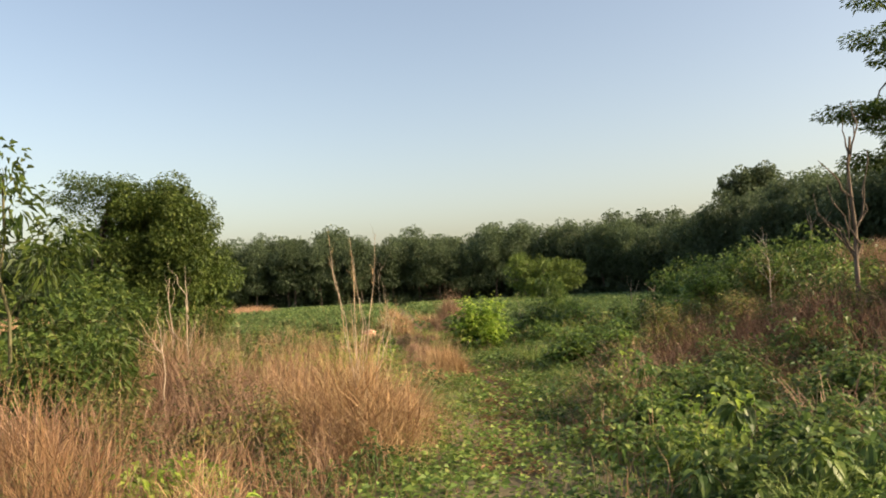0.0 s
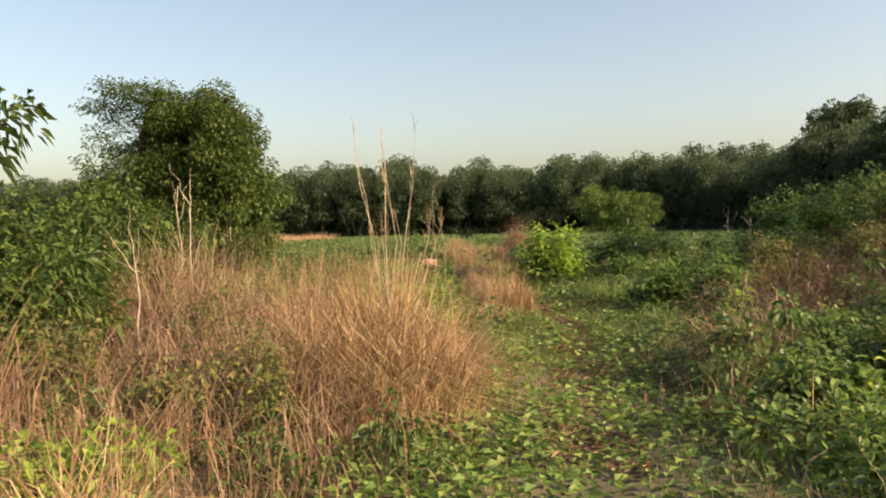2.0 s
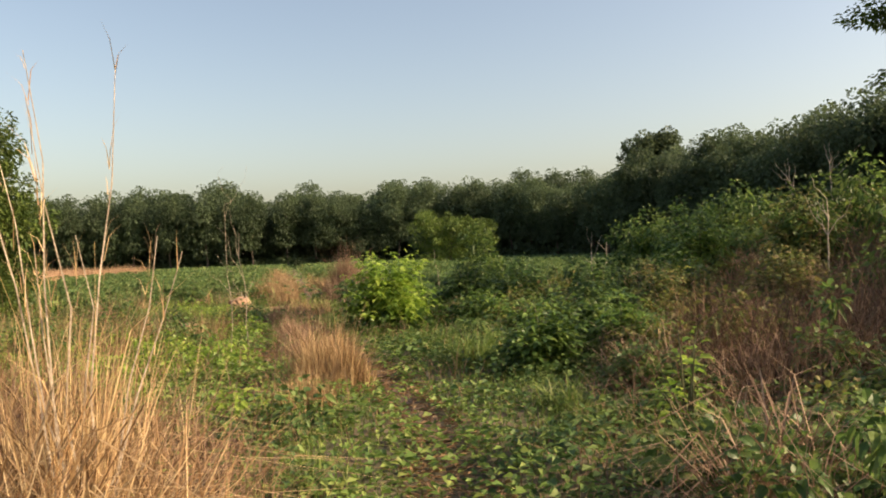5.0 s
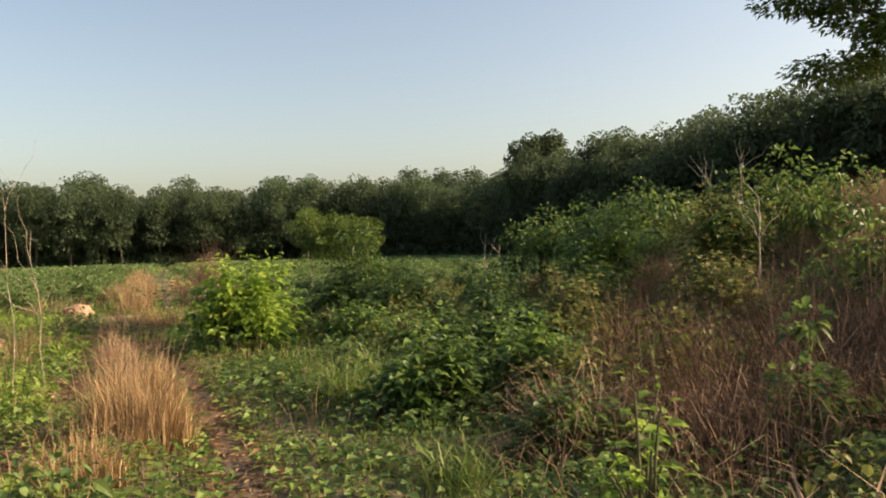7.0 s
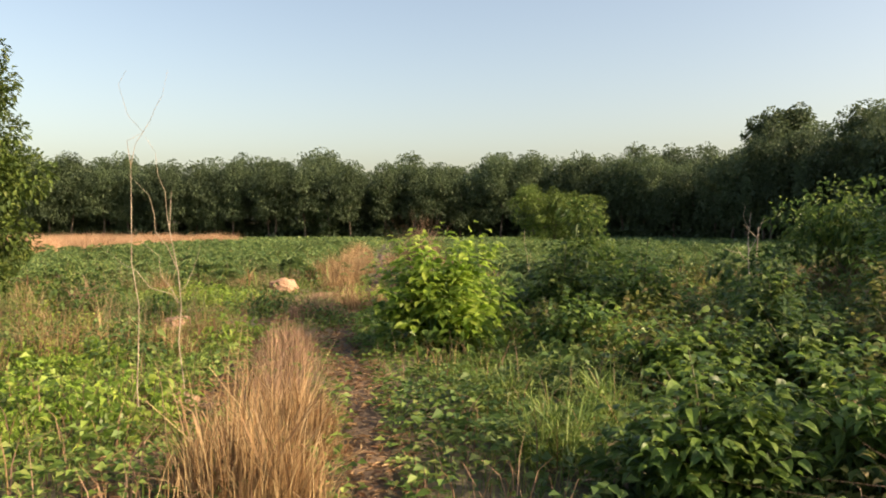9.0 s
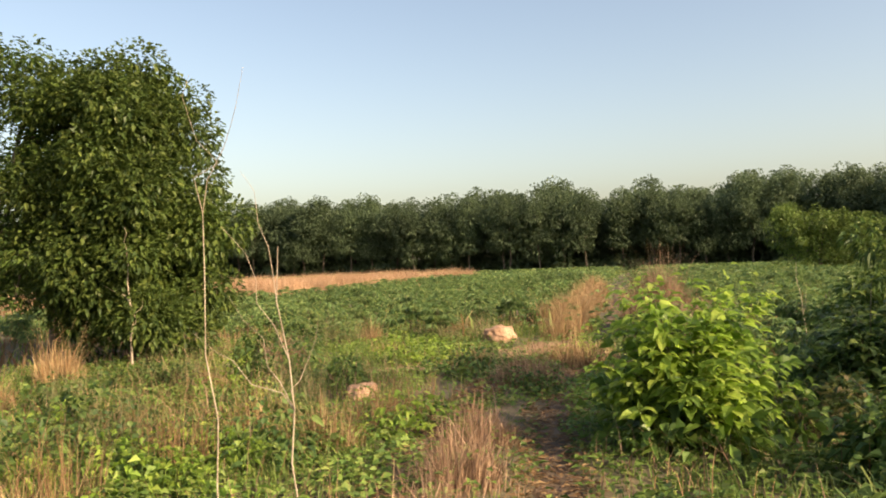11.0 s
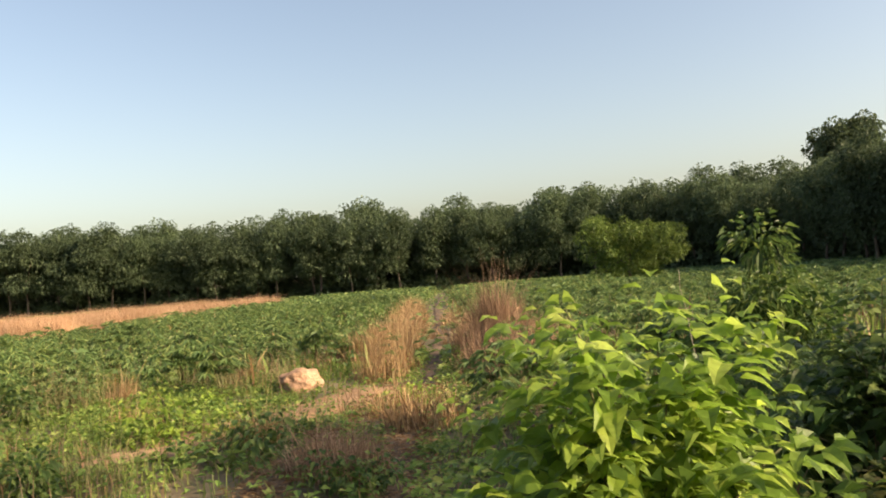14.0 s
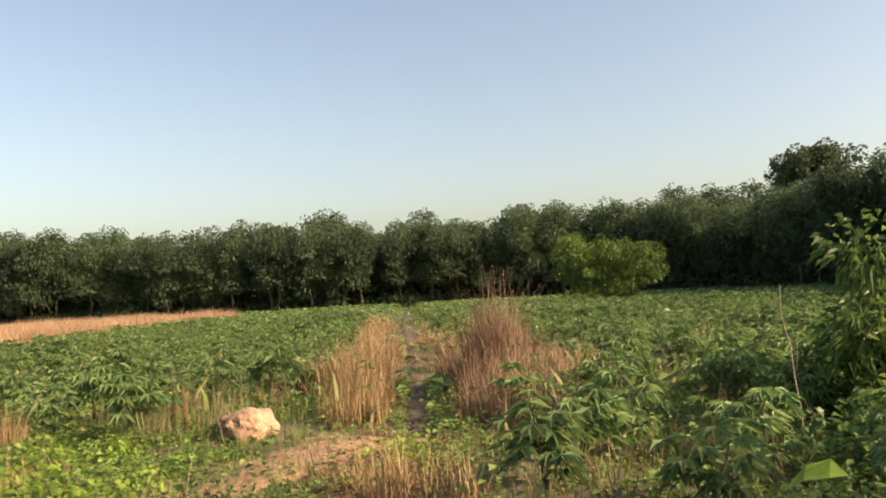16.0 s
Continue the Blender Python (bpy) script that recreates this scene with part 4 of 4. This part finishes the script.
# ---------- dead trees ----------
def dead_tree(x, y, h, forks, label, r=0.03, mat=M_PALE, spread=0.35):
    t = thing("dead_tree", x, y, label, "dead tree", "dead trees", sink=0.08)
    tp = crooked((0, 0, 0), (rng.normal(0, 0.05) * h, 0, h * 0.75), 7, 0.02)
    v, f = tube(tp, np.linspace(r, r * 0.4, 7), 6)
    part("trunk", mesh("trunk", v, f, mat, True), t)
    for _ in range(forks):
        k = int(rng.integers(2, 7))
        e = tp[k] + np.array([rng.normal(0, spread), rng.normal(0, spread * 0.6), rng.uniform(0.3, 0.9)]) * h * 0.4
        e[2] = min(e[2], h)
        v, f = tube(crooked(tp[k], e, 6, 0.08), np.linspace(r * 0.5, r * 0.12, 6), 5)
        part("branch", mesh("branch", v, f, mat, True), t)
    return t


dead_tree(5.7, 13.6, 4.0, 11, "leafless dark dead tree on the bank", 0.045, M_BARK, 0.22)
dead_tree(-2.55, 15.95, 2.6, 2, "thin bare bleached sapling beside the track", 0.005, M_PALE, 0.12)
dead_tree(-2.45, 16.5, 2.35, 5, "thin forked bleached sapling beside the track", 0.006, M_PALE, 0.3)
dead_tree(0.4, 25.3, 1.95, 1, "single thin bleached stem among the crop", 0.006, M_PALE, 0.1)
dead_tree(7.8, 21.0, 1.7, 9, "thin bare dead stems on the bank", 0.02)
dead_tree(4.6, 26.0, 1.8, 4, "thin bare dead stems on the bank", 0.018)
dead_tree(-9.2, 22.4, 2.3, 3, "thin bare dead sapling before the tree", 0.02)


dead_tree(-4.7, 11.3, 2.1, 5, "thin bare stems rising from dry grass", 0.012, M_PALE, 0.25)
dead_tree(-5.4, 12.4, 2.4, 5, "thin bare stems rising from dry grass", 0.012, M_PALE, 0.25)
dead_tree(-4.0, 9.0, 1.7, 4, "thin bare stems rising from dry grass", 0.01, M_PALE, 0.3)
dead_tree(3.3, 21.8, 1.75, 5, "thin bare dead stems behind the shrubs", 0.014, M_PALE, 0.2)
dead_tree(5.2, 16.4, 1.7, 6, "thin bare dead stems on the bank", 0.014, M_PALE, 0.25)
dead_tree(6.0, 18.8, 1.8, 7, "thin bare dead stems on the bank", 0.016, M_PALE, 0.25)


# ---------- crop ----------
def crop_form(tall=1.0):
    st, P, D = [], [], []
    for _ in range(int(rng.integers(2, 4))):
        top = np.array([rng.normal(0, 0.13), rng.normal(0, 0.13), rng.uniform(0.35, 0.7) * tall])
        st.append(tube(crooked((0, 0, -0.03), top, 4, 0.05), np.linspace(0.011, 0.005, 4), 4))
        for _ in range(10):
            az = rng.uniform(0, 2 * np.pi)
            o = np.array([math.cos(az), math.sin(az), 0.0])
            c = top * rng.uniform(0.5, 1.05) + o * rng.uniform(0.06, 0.24) + [0, 0, rng.uniform(0, 0.06)]
            for b in np.linspace(-1.5, 1.5, 6):
                P.append(c)
                D.append([math.cos(az + b), math.sin(az + b), -0.15 + rng.normal(0, 0.12)])
    return st, leaf_arrays(np.array(P), np.array(D), 0.15, 0.046, 0.3)


forms = [crop_form() for _ in range(6)]
leafy = [mesh("foliage", *f[1], M_CROP) for f in forms]
stalky = [[mesh("stem", *q, M_STEM) for q in f[0]] for f in forms]
made, places = {}, []
for ry in np.arange(21.5, 62, 0.9):
    for rx in np.arange(-34, 16, 0.85):
        x, y = rx + rng.normal(0, 0.18), ry + rng.normal(0, 0.18)
        d = x - track(y)
        if -1.5 < d < 0.9 or (d > 0 and y < 22.8) or (d < 0 and y < 25.5 and x > -8) or (-2.6 < d < 0 and y < 29):
            continue
        if math.hypot(x + 11, y - 23.4) < 3.2 or (x > 2.2 and y < 30) or rng.random() < 0.22 or x < -20.5:
            continue
        places.append((x, y))
places.sort(key=lambda p: math.hypot(p[0] + 2, p[1] - 18))
for x, y in places[:300]:
    k = int(rng.integers(6))
    if k not in made:
        made[k] = thing("crop_plant", x, y, "knee-high green crop plant with fingered leaves", "crop plant", "crop")
        part("foliage", leafy[k], made[k])
        for q in stalky[k]:
            part("stem", q, made[k])
    else:
        again(made[k], x, y, rng.uniform(0, 360), rng.uniform(0.75, 1.2))
VS, FS, o = [], [], 0
for x, y in places[300:]:
    v, f = forms[int(rng.integers(6))][1]
    a, g = rng.uniform(0, 2 * np.pi), rng.uniform(0.7, 1.2)
    c, q = math.cos(a) * g, math.sin(a) * g
    w = np.stack([v[:, 0] * c - v[:, 1] * q + x, v[:, 0] * q + v[:, 1] * c + y, v[:, 2] * g + float(land(x, y))], 1)
    VS.append(w)
    FS.append(f + o)
    o += len(w)
tagged(new("crop_rows", mesh("crop_rows", np.concatenate(VS), np.concatenate(FS), M_CROP)), "rows of low green crop plants across the field", "crop", kind="stuff")
n = 42000
x, y = scatter(n, -70, 28, 56, 95)
ok = np.abs(x - track(y)) > 1.0
x, y = x[ok], y[ok]
az = rng.uniform(0, 2 * np.pi, len(x))
L = rng.uniform(0.25, 0.5, len(x))
v, f = leaf_arrays(np.stack([x, y, land(x, y) + rng.uniform(0.15, 0.6, len(x))], 1), np.stack([np.cos(az), np.sin(az), rng.uniform(-0.1, 0.5, len(x))], 1), L, L * 0.45)
tagged(new("far_crop", mesh("far_crop", v, f, M_CROP)), "low green crop covering the far field", "crop", kind="stuff")

# ---------- scrub and weeds over the bank and along the path ----------
base = []
# the darker leaf kinds carry the right side's shade in their colour
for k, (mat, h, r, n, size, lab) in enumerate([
        (M_HERB_SHADE, 0.45, 0.4, 420, 0.075, "knee-high green weed with broad leaves"), (M_VINE, 0.6, 0.5, 600, 0.09, "tangled green scrub plant with drooping leaves"),
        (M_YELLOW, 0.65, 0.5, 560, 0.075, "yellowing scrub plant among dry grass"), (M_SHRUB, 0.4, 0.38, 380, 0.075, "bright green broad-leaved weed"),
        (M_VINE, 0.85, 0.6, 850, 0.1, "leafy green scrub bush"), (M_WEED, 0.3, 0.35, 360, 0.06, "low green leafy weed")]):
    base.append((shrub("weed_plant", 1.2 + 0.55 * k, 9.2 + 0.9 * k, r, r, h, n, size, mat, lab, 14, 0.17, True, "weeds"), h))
tries = 0
kept = []
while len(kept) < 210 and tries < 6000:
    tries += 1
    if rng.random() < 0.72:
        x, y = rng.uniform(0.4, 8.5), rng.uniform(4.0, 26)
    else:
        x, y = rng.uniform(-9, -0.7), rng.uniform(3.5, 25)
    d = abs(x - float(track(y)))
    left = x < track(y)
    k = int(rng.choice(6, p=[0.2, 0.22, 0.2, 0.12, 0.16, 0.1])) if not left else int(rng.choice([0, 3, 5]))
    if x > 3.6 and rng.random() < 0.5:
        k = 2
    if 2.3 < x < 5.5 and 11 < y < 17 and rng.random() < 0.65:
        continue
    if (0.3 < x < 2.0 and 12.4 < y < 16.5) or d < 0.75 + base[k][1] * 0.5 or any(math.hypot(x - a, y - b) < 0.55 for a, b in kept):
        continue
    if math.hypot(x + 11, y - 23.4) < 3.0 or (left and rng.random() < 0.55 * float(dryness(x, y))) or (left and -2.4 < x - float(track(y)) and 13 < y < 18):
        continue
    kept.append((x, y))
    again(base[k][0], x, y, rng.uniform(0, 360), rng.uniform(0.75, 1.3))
# bushy weeds over the near field
kept = []
while len(kept) < 75:
    x, y = rng.uniform(-10, -2.6), rng.uniform(13.2, 26)
    if any(math.hypot(x - a, y - b) < 0.6 for a, b in kept) or math.hypot(x + 11, y - 23.4) < 2.9 or bool(bare(x, y)) or abs(x - np.interp(y, [p[1] for p in SECOND], [p[0] for p in SECOND])) < 0.45 or math.hypot(x + 4.75, y - 26.5) < 1:
        continue
    kept.append((x, y))
    again(base[int(rng.choice([0, 1, 3, 3, 5, 5]))][0], x, y, rng.uniform(0, 360), rng.uniform(0.6, 1.15))
